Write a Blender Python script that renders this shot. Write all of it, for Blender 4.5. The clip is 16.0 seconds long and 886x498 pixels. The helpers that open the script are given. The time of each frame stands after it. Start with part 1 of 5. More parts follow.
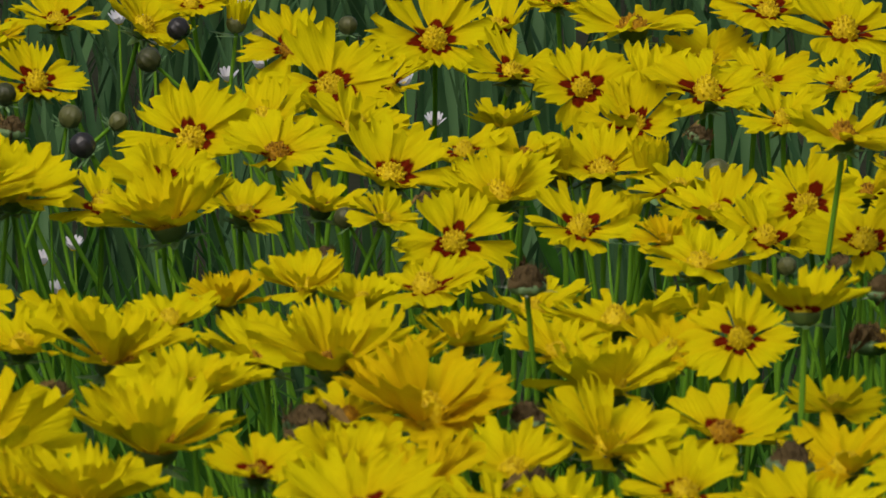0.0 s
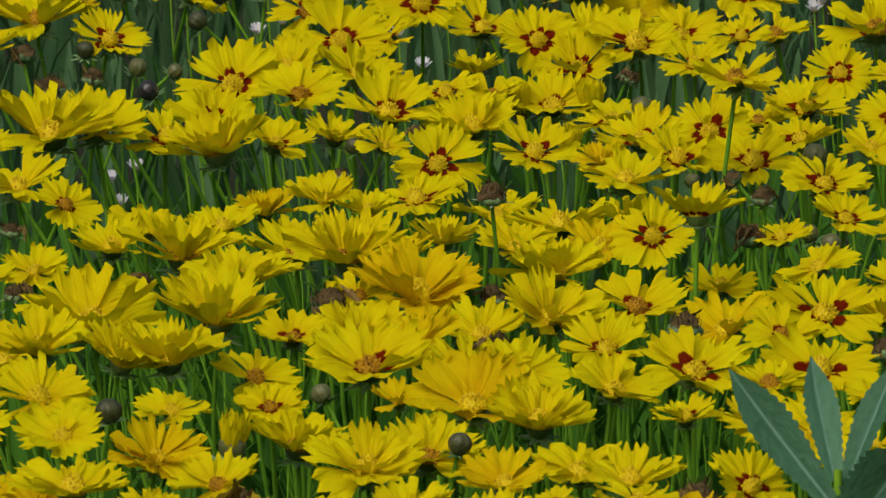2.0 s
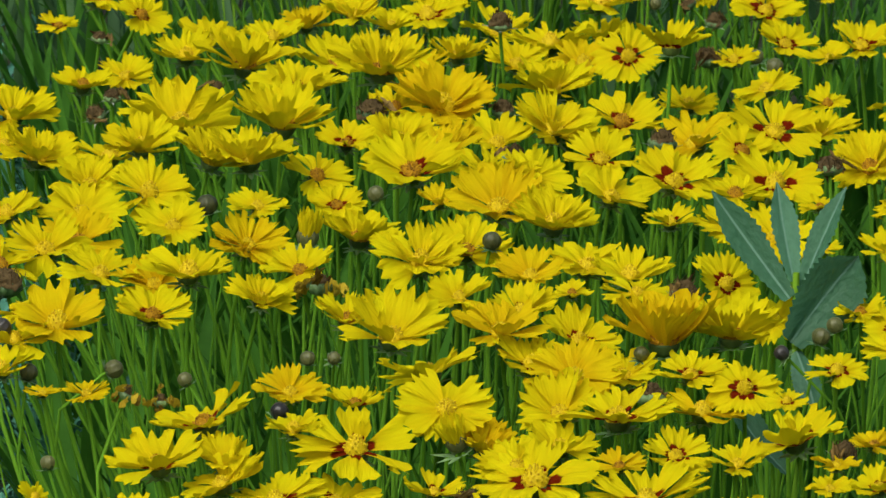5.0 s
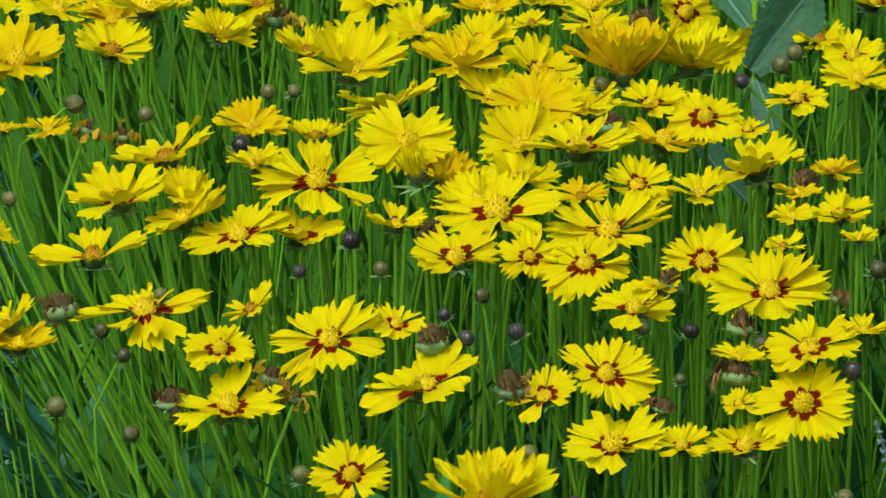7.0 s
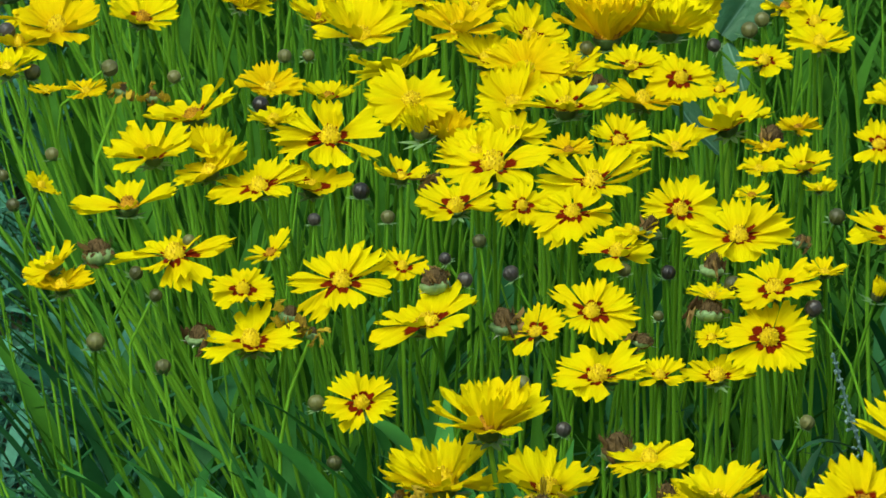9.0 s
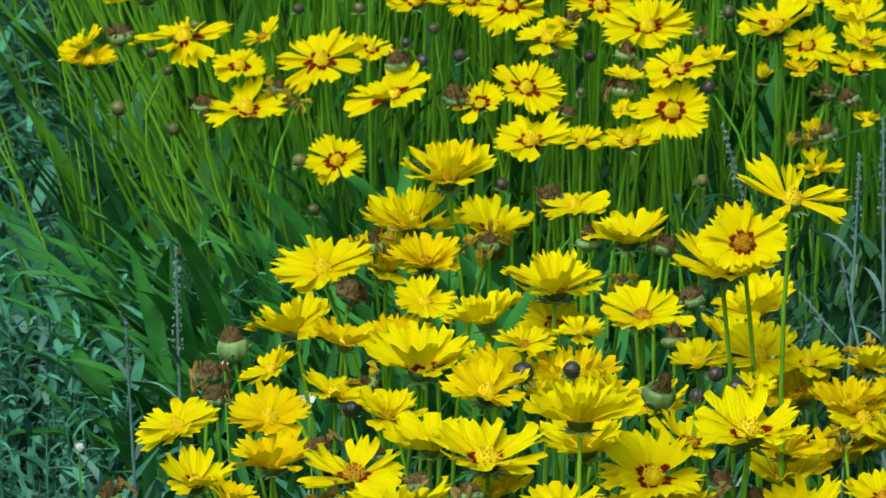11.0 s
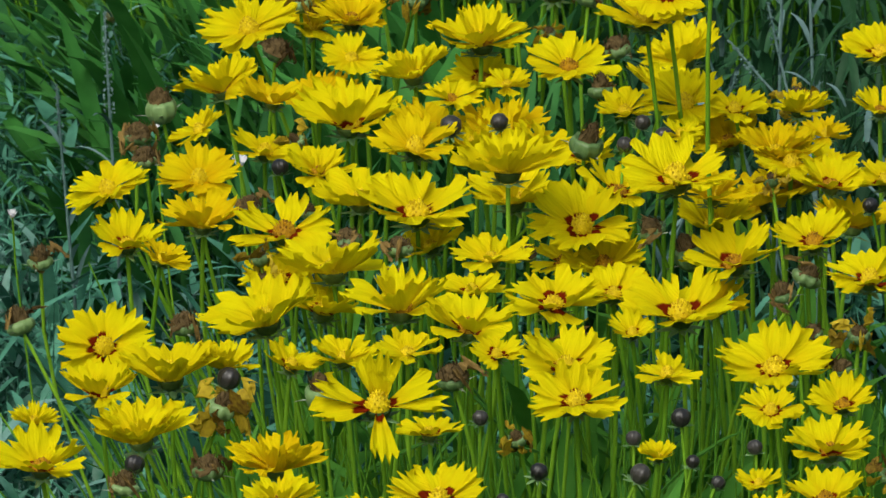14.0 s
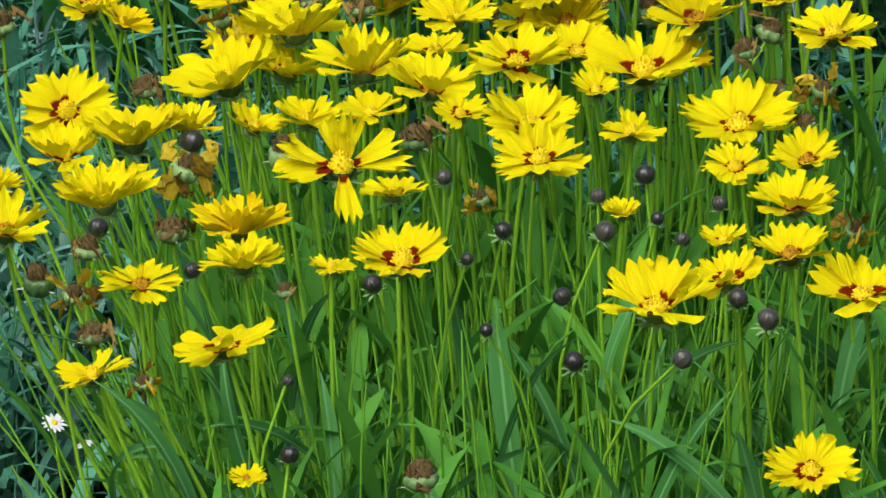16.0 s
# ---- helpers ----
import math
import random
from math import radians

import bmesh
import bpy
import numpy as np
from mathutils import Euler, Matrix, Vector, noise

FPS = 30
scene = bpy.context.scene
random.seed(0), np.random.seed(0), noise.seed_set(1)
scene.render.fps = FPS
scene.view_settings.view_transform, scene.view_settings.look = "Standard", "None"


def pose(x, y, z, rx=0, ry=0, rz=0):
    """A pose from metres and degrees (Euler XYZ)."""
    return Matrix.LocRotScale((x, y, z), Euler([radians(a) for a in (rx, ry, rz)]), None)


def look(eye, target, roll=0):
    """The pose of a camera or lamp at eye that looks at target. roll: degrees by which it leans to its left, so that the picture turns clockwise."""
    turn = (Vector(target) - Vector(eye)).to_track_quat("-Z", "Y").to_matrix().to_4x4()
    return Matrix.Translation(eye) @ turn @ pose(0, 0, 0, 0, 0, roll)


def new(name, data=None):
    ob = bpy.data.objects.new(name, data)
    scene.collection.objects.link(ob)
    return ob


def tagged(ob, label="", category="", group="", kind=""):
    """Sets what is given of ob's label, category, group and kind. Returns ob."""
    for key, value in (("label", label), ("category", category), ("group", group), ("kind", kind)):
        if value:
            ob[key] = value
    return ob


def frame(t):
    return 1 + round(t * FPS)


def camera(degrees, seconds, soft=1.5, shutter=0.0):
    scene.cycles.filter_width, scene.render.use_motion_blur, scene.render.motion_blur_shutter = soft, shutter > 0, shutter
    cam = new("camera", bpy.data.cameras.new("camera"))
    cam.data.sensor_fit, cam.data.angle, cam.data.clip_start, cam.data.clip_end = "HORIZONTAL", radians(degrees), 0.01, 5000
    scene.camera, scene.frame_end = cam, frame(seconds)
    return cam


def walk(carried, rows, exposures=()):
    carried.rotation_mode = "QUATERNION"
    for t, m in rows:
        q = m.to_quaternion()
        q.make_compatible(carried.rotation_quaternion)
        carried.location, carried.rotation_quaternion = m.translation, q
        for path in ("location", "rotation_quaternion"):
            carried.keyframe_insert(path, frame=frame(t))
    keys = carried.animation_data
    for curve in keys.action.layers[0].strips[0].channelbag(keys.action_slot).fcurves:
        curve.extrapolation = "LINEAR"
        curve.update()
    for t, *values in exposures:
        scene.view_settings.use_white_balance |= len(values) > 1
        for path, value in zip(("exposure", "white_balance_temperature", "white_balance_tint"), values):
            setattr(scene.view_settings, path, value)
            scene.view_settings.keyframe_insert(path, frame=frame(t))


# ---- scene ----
# A bed of tickseed (coreopsis) in full flower, seen through a long lens that sweeps down it.
cam = camera(4.5, 16.0, soft=1.5)
cam.data.dof.use_dof = True
cam.data.dof.focus_distance, cam.data.dof.aperture_fstop = 5.6, 145.0
EXPOSURE = [(0.0, -0.90, 6300, 13), (3.2, -0.76, 6250, 9), (5.3, -0.42, 6000, 5), (6.4, -0.40, 5950, 1), (7.0, -0.18, 5980, -2), (8.0, -0.06, 6000, -6), (10.5, 0.0, 5950, -8), (11.5, -0.14, 5980, -9), (12.0, -0.22, 6000, -7), (13.0, -0.24, 6050, 0), (14.0, -0.37, 6100, 4), (15.3, -0.15, 6050, 5), (16.0, 0.10, 6000, 4)]
walk(cam, [
    (0.0, look((0.0423, 1.8624, 0.9567), (-0.18501, 6.80924, 0.26580), -0.232)),
    (0.5, look((0.0411, 1.8627, 0.9545), (-0.16020, 6.80807, 0.24524), -0.181)),
    (1.0, look((0.0447, 1.8565, 0.9522), (-0.14656, 6.80109, 0.23517), -0.571)),
    (1.5, look((0.0623, 1.3570, 1.0293), (-0.14212, 6.29923, 0.29975), -0.511)),
    (2.0, look((0.1075, 0.5431, 1.1533), (-0.11790, 5.48348, 0.41693), -0.779)),
    (2.5, look((0.1092, 0.5258, 1.1573), (-0.11677, 5.46628, 0.42197), -0.720)),
    (3.0, look((0.1100, 0.4028, 1.1773), (-0.11533, 5.34331, 0.44207), -0.597)),
    (3.2, look((0.1385, -0.2230, 1.2704), (-0.08761, 4.71753, 0.53524), -0.558)),
    (5.3, look((0.0307, -0.6216, 1.4321), (-0.09931, 4.29107, 0.51103), 0.858)),
    (5.5, look((0.0307, -0.6216, 1.4321), (-0.10669, 4.28862, 0.49909), 0.754)),
    (6.0, look((0.0307, -0.6216, 1.4321), (-0.10749, 4.28309, 0.47056), 0.423)),
    (6.5, look((0.0307, -0.6216, 1.4321), (-0.08544, 4.27847, 0.44448), 0.359)),
    (7.0, look((0.0307, -0.6216, 1.4321), (-0.08034, 4.27341, 0.41912), 0.233)),
    (7.5, look((0.0307, -0.6216, 1.4321), (-0.08183, 4.27074, 0.40646), -0.003)),
    (8.0, look((0.0307, -0.6216, 1.4321), (-0.08469, 4.26929, 0.39986), 0.332)),
    (8.2, look((0.0307, -0.6216, 1.4321), (-0.08726, 4.26898, 0.39869), -0.153)),
    (10.3, look((0.0413, -2.4428, 1.8317), (-0.03159, 2.43622, 0.74099), 0.753)),
    (10.5, look((0.0367, -2.4524, 1.8333), (-0.03042, 2.42352, 0.72820), 0.670)),
    (11.0, look((0.0262, -2.4410, 1.8319), (-0.03455, 2.42720, 0.69313), 0.904)),
    (11.5, look((0.0238, -2.4361, 1.8297), (-0.04101, 2.42692, 0.66937), 1.095)),
    (12.0, look((0.0310, -2.4481, 1.8341), (-0.01994, 2.41030, 0.65369), 0.546)),
    (12.5, look((0.0320, -2.4521, 1.8336), (0.00212, 2.40356, 0.64130), 0.409)),
    (13.0, look((0.0333, -2.4642, 1.8353), (0.01646, 2.38806, 0.62911), 0.252)),
    (13.5, look((0.0363, -2.4649, 1.8334), (0.00512, 2.38454, 0.61584), -0.019)),
    (14.0, look((0.0454, -2.4617, 1.8286), (0.00148, 2.38245, 0.59077), -0.602)),
    (14.5, look((0.0431, -2.4703, 1.8352), (0.00184, 2.36624, 0.56789), -1.022)),
    (15.0, look((0.0549, -2.4542, 1.8241), (0.00598, 2.37510, 0.52960), -1.040)),
    (15.5, look((0.0647, -2.4480, 1.8151), (0.01528, 2.37687, 0.50448), -1.292)),
    (16.0, look((0.0569, -2.4522, 1.8204), (0.01743, 2.36577, 0.48402), -1.268)),
], EXPOSURE)


# ---- daylight under a bright overcast sky ----
world = bpy.data.worlds.new("sky")
scene.world = world
world.use_nodes = True
sky = world.node_tree.nodes.new("ShaderNodeTexSky")
sky.sky_type, sky.sun_disc = "NISHITA", False
sky.dust_density, sky.ozone_density = 7.0, 0.5
sky.sun_elevation, sky.sun_rotation = radians(52), radians(205)
world.node_tree.nodes["Background"].inputs["Strength"].default_value = 0.15
world.node_tree.links.new(sky.outputs[0], world.node_tree.nodes["Background"].inputs["Color"])
sun = new("sun", bpy.data.lights.new("sun", "SUN"))
sun.data.energy, sun.data.angle, sun.data.color = 1.5, radians(40), (1.0, 0.96, 0.9)
sun.matrix_basis = look((-0.42 * 10, -0.9 * 10, 1.28 * 10), (0, 0, 0))


# ---- materials ----
def material(name, rough=0.5, spec=0.3):
    m = bpy.data.materials.new(name)
    m.use_nodes = True
    b = m.node_tree.nodes["Principled BSDF"]
    b.inputs["Roughness"].default_value = rough
    b.inputs["Specular IOR Level"].default_value = spec
    return m, m.node_tree.nodes, m.node_tree.links, b


def node(nodes, kind, **values):
    n = nodes.new(kind)
    for key, value in values.items():
        n.inputs[key].default_value = value
    return n


def calc(nodes, links, op, a, b=None, c=None):
    n = nodes.new("ShaderNodeMath")
    n.operation = op
    for i, v in enumerate((a, b, c)):
        if v is None:
            continue
        if isinstance(v, (int, float)):
            n.inputs[i].default_value = v
        else:
            links.new(v, n.inputs[i])
    return n.outputs[0]


def blend(nodes, links, fac, a, b):
    n = nodes.new("ShaderNodeMix")
    n.data_type = "RGBA"
    for socket, v in ((n.inputs[0], fac), (n.inputs[6], a), (n.inputs[7], b)):
        if isinstance(v, (int, float)):
            socket.default_value = v
        elif isinstance(v, tuple):
            socket.default_value = (*v, 1)
        else:
            links.new(v, socket)
    return n.outputs[2]


def clamp01(nodes, links, v, lo, hi):
    n = nodes.new("ShaderNodeMapRange")
    n.interpolation_type = "SMOOTHSTEP"
    links.new(v, n.inputs[0])
    n.inputs[1].default_value, n.inputs[2].default_value = lo, hi
    return n.outputs[0]


def midrib(nodes, links, colour, width, pale):
    """A pale line down the middle of a leaf that lies along its own x-z plane."""
    tex = nodes.new("ShaderNodeTexCoord")
    xyz = nodes.new("ShaderNodeSeparateXYZ")
    links.new(tex.outputs["Object"], xyz.inputs[0])
    off = calc(nodes, links, "ABSOLUTE", xyz.outputs[1])
    return blend(nodes, links, calc(nodes, links, "MULTIPLY", clamp01(nodes, links, off, width, width * 0.3), 0.7), colour, pale)


def see_through(m, nodes, links, b, colour, share):
    """Thin living tissue: part of the light passes."""
    t = nodes.new("ShaderNodeBsdfTranslucent")
    if isinstance(colour, tuple):
        t.inputs[0].default_value = (*colour, 1)
    else:
        links.new(colour, t.inputs[0])
    mix = nodes.new("ShaderNodeMixShader")
    mix.inputs[0].default_value = share
    links.new(b.outputs[0], mix.inputs[1])
    links.new(t.outputs[0], mix.inputs[2])
    links.new(mix.outputs[0], nodes["Material Output"].inputs["Surface"])


def petal_material(name, light, deep, blotch):
    """Yellow ray floret: fine veins along it, deeper at the base, with a dark red blotch of the given reach."""
    m, nodes, links, b = material(name, 0.65, 0.02)
    tex = nodes.new("ShaderNodeTexCoord")
    xyz = nodes.new("ShaderNodeSeparateXYZ")
    links.new(tex.outputs["Object"], xyz.inputs[0])
    info = nodes.new("ShaderNodeObjectInfo")
    stretch = nodes.new("ShaderNodeMapping")
    links.new(tex.outputs["Object"], stretch.inputs[0])
    stretch.inputs["Scale"].default_value = (1.8, 26, 2)
    links.new(calc(nodes, links, "MULTIPLY", info.outputs["Random"], 60.0), stretch.inputs["Location"])
    veins = node(nodes, "ShaderNodeTexNoise", Scale=1.0, Detail=3.0)
    links.new(stretch.outputs[0], veins.inputs["Vector"])
    mottle = node(nodes, "ShaderNodeTexNoise", Scale=4.0, Detail=2.0)
    links.new(tex.outputs["Object"], mottle.inputs["Vector"])
    tone = calc(nodes, links, "ADD", calc(nodes, links, "MULTIPLY", veins.outputs[0], 0.55),
                calc(nodes, links, "MULTIPLY", info.outputs["Random"], 0.35))
    base = blend(nodes, links, clamp01(nodes, links, tone, 0.25, 0.85), light, deep)
    along = xyz.outputs[0]
    inner = clamp01(nodes, links, calc(nodes, links, "ADD", along, calc(nodes, links, "MULTIPLY", veins.outputs[0], 0.45)), 0.85, 0.25)
    base = blend(nodes, links, calc(nodes, links, "MULTIPLY", inner, 0.5), base, (deep[0] * 0.90, deep[1] * 0.74, 0.0))
    if blotch:
        edge = calc(nodes, links, "ADD", along, calc(nodes, links, "MULTIPLY", calc(nodes, links, "SUBTRACT", mottle.outputs[0], 0.5), 0.22))
        edge = calc(nodes, links, "ADD", edge, calc(nodes, links, "MULTIPLY", calc(nodes, links, "SUBTRACT", veins.outputs[0], 0.5), 0.14))
        reach = calc(nodes, links, "ADD", blotch, calc(nodes, links, "MULTIPLY", calc(nodes, links, "SUBTRACT", info.outputs["Random"], 0.5), 0.22))
        off = calc(nodes, links, "ABSOLUTE", xyz.outputs[1])
        edge = calc(nodes, links, "ADD", edge, calc(nodes, links, "MULTIPLY", calc(nodes, links, "MAXIMUM", calc(nodes, links, "SUBTRACT", off, 0.045), 0.0), 2.9))
        red = clamp01(nodes, links, calc(nodes, links, "SUBTRACT", reach, edge), -0.03, 0.05)
        base = blend(nodes, links, red, base, (0.17, 0.016, 0.002))
    links.new(base, b.inputs["Base Color"])
    bump = node(nodes, "ShaderNodeBump", Strength=0.33, Distance=0.03)
    links.new(veins.outputs[0], bump.inputs["Height"])
    links.new(bump.outputs[0], b.inputs["Normal"])
    see_through(m, nodes, links, b, base, 0.27)
    return m


def tissue(name, dark, light, scale=(60, 60, 60), rough=0.5, spec=0.35, thin=0.0, relief=0.2, island=False, rib=0.0):
    """Green, brown or silvery plant tissue with grain at two scales and variation from piece to piece."""
    m, nodes, links, b = material(name, rough, spec)
    tex = nodes.new("ShaderNodeTexCoord")
    mapping = nodes.new("ShaderNodeMapping")
    mapping.inputs["Scale"].default_value = scale
    links.new(tex.outputs["Object"], mapping.inputs[0])
    fine = node(nodes, "ShaderNodeTexNoise", Scale=1.0, Detail=4.0)
    links.new(mapping.outputs[0], fine.inputs["Vector"])
    broad = node(nodes, "ShaderNodeTexNoise", Scale=0.13, Detail=2.0)
    links.new(mapping.outputs[0], broad.inputs["Vector"])
    if island:
        rnd = nodes.new("ShaderNodeNewGeometry").outputs["Random Per Island"]
    else:
        rnd = nodes.new("ShaderNodeObjectInfo").outputs["Random"]
    tone = calc(nodes, links, "ADD", calc(nodes, links, "MULTIPLY", fine.outputs[0], 0.4),
                calc(nodes, links, "ADD", calc(nodes, links, "MULTIPLY", broad.outputs[0], 0.3), calc(nodes, links, "MULTIPLY", rnd, 0.45)))
    colour = blend(nodes, links, clamp01(nodes, links, tone, 0.25, 0.85), dark, light)
    if rib:
        colour = midrib(nodes, links, colour, rib, (light[0] * 1.8, light[1] * 1.35, light[2] * 1.8))
    links.new(colour, b.inputs["Base Color"])
    bump = node(nodes, "ShaderNodeBump", Strength=relief, Distance=0.002)
    links.new(fine.outputs[0], bump.inputs["Height"])
    links.new(bump.outputs[0], b.inputs["Normal"])
    if thin:
        see_through(m, nodes, links, b, colour, thin)
    return m


LEMON, GOLD = ((0.81, 0.72, 0.0), (0.78, 0.62, 0.0)), ((0.80, 0.64, 0.0), (0.74, 0.50, 0.0))
PETAL = {
    "y": petal_material("lemon_petal", *LEMON, 0),
    "g": petal_material("golden_petal", *GOLD, 0),
    "m": petal_material("faintly_marked_petal", *LEMON, 0.18),
    "r": petal_material("red_based_petal", *LEMON, 0.265),
}
WILT = tissue("wilted_petal", (0.10, 0.045, 0.007), (0.60, 0.45, 0.020), (9, 9, 9), 0.7, 0.2, 0.25)
DRIED = tissue("dried_petal", (0.045, 0.027, 0.008), (0.30, 0.20, 0.058), (9, 9, 9), 0.8, 0.15, 0.15)
DISC = tissue("disc_florets", (0.46, 0.30, 0.001), (0.80, 0.63, 0.001), (14, 14, 14), 0.6, 0.2, island=True)
DISC_BROWN = tissue("browning_disc_florets", (0.13, 0.05, 0.004), (0.58, 0.32, 0.004), (14, 14, 14), 0.7, 0.2, island=True)
STEM = tissue("stem_green", (0.105, 0.255, 0.012), (0.225, 0.435, 0.026), (260, 260, 40), 0.55, 0.07, relief=0.1)
# Darker copy of the stem green: the crowded long bed's shade in the colour.
STEM_SHADED = tissue("shaded_stem_green", (0.07, 0.195, 0.01), (0.17, 0.385, 0.024), (260, 260, 40), 0.55, 0.07, relief=0.1)
STEM_REAR = tissue("rear_stalk_green", (0.066, 0.19, 0.009), (0.165, 0.375, 0.022), (160, 160, 40), 0.55, 0.07, island=True)
CALYX = tissue("calyx_green", (0.035, 0.070, 0.012), (0.13, 0.20, 0.045), (7, 7, 7), 0.5, 0.15)
BRACT = tissue("bract_green", (0.07, 0.16, 0.045), (0.19, 0.33, 0.12), (8, 8, 8), 0.5, 0.4)
BUD = tissue("bud_purple_brown", (0.011, 0.011, 0.010), (0.052, 0.048, 0.040), (5, 5, 5), 0.3, 0.5)
BUD_GREEN = tissue("bud_olive", (0.035, 0.042, 0.010), (0.135, 0.145, 0.040), (5, 5, 5), 0.42, 0.45)
HEAD_GREEN = tissue("seed_head_green", (0.045, 0.105, 0.026), (0.20, 0.32, 0.11), (6, 6, 6), 0.42, 0.4)
HEAD_BROWN = tissue("dry_florets", (0.016, 0.011, 0.005), (0.160, 0.112, 0.044), (22, 22, 22), 0.85, 0.1, island=True)
DRY_BRACT = tissue("pale_dry_bract", (0.20, 0.24, 0.15), (0.48, 0.52, 0.42), (8, 8, 8), 0.6, 0.3)
LEAF = tissue("leaf_green", (0.040, 0.150, 0.029), (0.095, 0.275, 0.072), (40, 400, 40), 0.6, 0.07, 0.28, rib=0.0009)
SHOOT = tissue("shoot_leaf", (0.050, 0.180, 0.019), (0.130, 0.360, 0.050), (60, 60, 60), 0.58, 0.07, 0.28, island=True)
# Weed green darkened: the shade between the clumps is put into the colour.
SHADED_WEED = tissue("shaded_weed_leaf", (0.011, 0.048, 0.016), (0.042, 0.125, 0.050), (90, 90, 90), 0.5, 0.15, 0.15, island=True)
# Shoot-leaf green made darker, with the shade of the gaps in the colour.
FOLIAGE = tissue("bed_foliage", (0.021, 0.084, 0.007), (0.086, 0.245, 0.022), (60, 60, 60), 0.58, 0.07, 0.28, island=True)
FILLER = tissue("stem_thicket", (0.075, 0.215, 0.014), (0.170, 0.385, 0.032), (160, 160, 40), 0.5, 0.07, island=True)
STRAP = tissue("strap_leaf", (0.012, 0.066, 0.015), (0.062, 0.215, 0.052), (60, 60, 60), 0.55, 0.07, 0.25, island=True)
EDGE = tissue("edge_leaf", (0.023, 0.112, 0.016), (0.090, 0.300, 0.058), (60, 60, 60), 0.55, 0.07, 0.22, island=True)
LANCE = tissue("lance_leaf", (0.016, 0.085, 0.020), (0.064, 0.225, 0.068), (60, 60, 60), 0.5, 0.12, 0.22, island=True)
WEED = tissue("weed_leaves", (0.010, 0.066, 0.034), (0.125, 0.36, 0.235), (90, 90, 90), 0.5, 0.18, 0.18, island=True)
DOWNY = tissue("downy_leaves", (0.022, 0.11, 0.055), (0.20, 0.38, 0.32), (90, 90, 90), 0.45, 0.3, 0.15, island=True)
SILVER = tissue("silvery_down", (0.055, 0.115, 0.10), (0.18, 0.285, 0.27), (200, 200, 200), 0.75, 0.2)
SERRATE = tissue("broad_leaf", (0.045, 0.145, 0.065), (0.115, 0.29, 0.16), (260, 420, 260), 0.5, 0.3, 0.2, relief=0.5, rib=0.0008)
WHITE = tissue("white_petal", (0.70, 0.70, 0.74), (0.84, 0.84, 0.86), (30, 30, 30), 0.5, 0.3, 0.2)
SOIL = tissue("dark_soil", (0.012, 0.012, 0.008), (0.045, 0.050, 0.026), (45, 45, 45), 0.95, 0.1, relief=0.9)
GRASS = tissue("far_grass", (0.025, 0.08, 0.025), (0.085, 0.18, 0.06), (30, 30, 30), 0.55, 0.15, 0.2, island=True)


# ---- mesh helpers ----
def mesh(name, verts, faces, mat, smooth=True):
    me = bpy.data.meshes.new(name)
    me.from_pydata([tuple(v) for v in verts], [], faces)
    me.materials.append(mat)
    if smooth:
        me.polygons.foreach_set("use_smooth", [True] * len(faces))
    me.update()
    return me


def part(name, me, parent, m=None, label=""):
    ob = new(name, me)
    ob.parent = parent
    if m is not None:
        ob.matrix_basis = m
    return tagged(ob, label)


def thing(name, place, label, category, group):
    ob = new(name)
    ob.empty_display_size = 0.01
    ob.location = place
    return tagged(ob, label, category, group)


def grid_faces(nu, nv, start=0, closed=False):
    out = []
    for i in range(nu - 1):
        for j in range(nv if closed else nv - 1):
            k = (j + 1) % nv
            out.append((start + i * nv + j, start + i * nv + k, start + (i + 1) * nv + k, start + (i + 1) * nv + j))
    return out


def tube(points, r0, r1, sides=6):
    """A tapered round stalk along points."""
    verts = []
    n = len(points)
    for i, p in enumerate(points):
        way = (points[min(i + 1, n - 1)] - points[max(i - 1, 0)]).normalized()
        side = way.cross(Vector((0.31, 1, 0.12))).normalized()
        other = way.cross(side)
        r = r0 + (r1 - r0) * i / (n - 1)
        for s in range(sides):
            a = 2 * math.pi * s / sides
            verts.append(p + side * (r * math.cos(a)) + other * (r * math.sin(a)))
    return verts, grid_faces(n, sides, 0, True)


def arc(a, b, c, d, n):
    """Points of a cubic curve."""
    out = []
    for i in range(n):
        t = i / (n - 1)
        s = 1 - t
        out.append(a * s**3 + b * (3 * s * s * t) + c * (3 * s * t * t) + d * t**3)
    return out


def lathe(profile, sides=12, lobes=0, depth=0.0):
    verts = []
    for r, z in profile:
        for s in range(sides):
            a = 2 * math.pi * s / sides
            q = r * (1 + depth * math.cos(lobes * a))
            verts.append((q * math.cos(a), q * math.sin(a), z))
    return verts, grid_faces(len(profile), sides, 0, True)


def join(pieces):
    verts, faces = [], []
    for v, f in pieces:
        k = len(verts)
        verts += [tuple(p) for p in v]
        faces += [tuple(i + k for i in q) for q in f]
    return verts, faces


def moved(piece, m):
    return [m @ Vector(v) for v in piece[0]], piece[1]


def turn(axis, degrees):
    return Matrix.Rotation(radians(degrees), 4, axis)


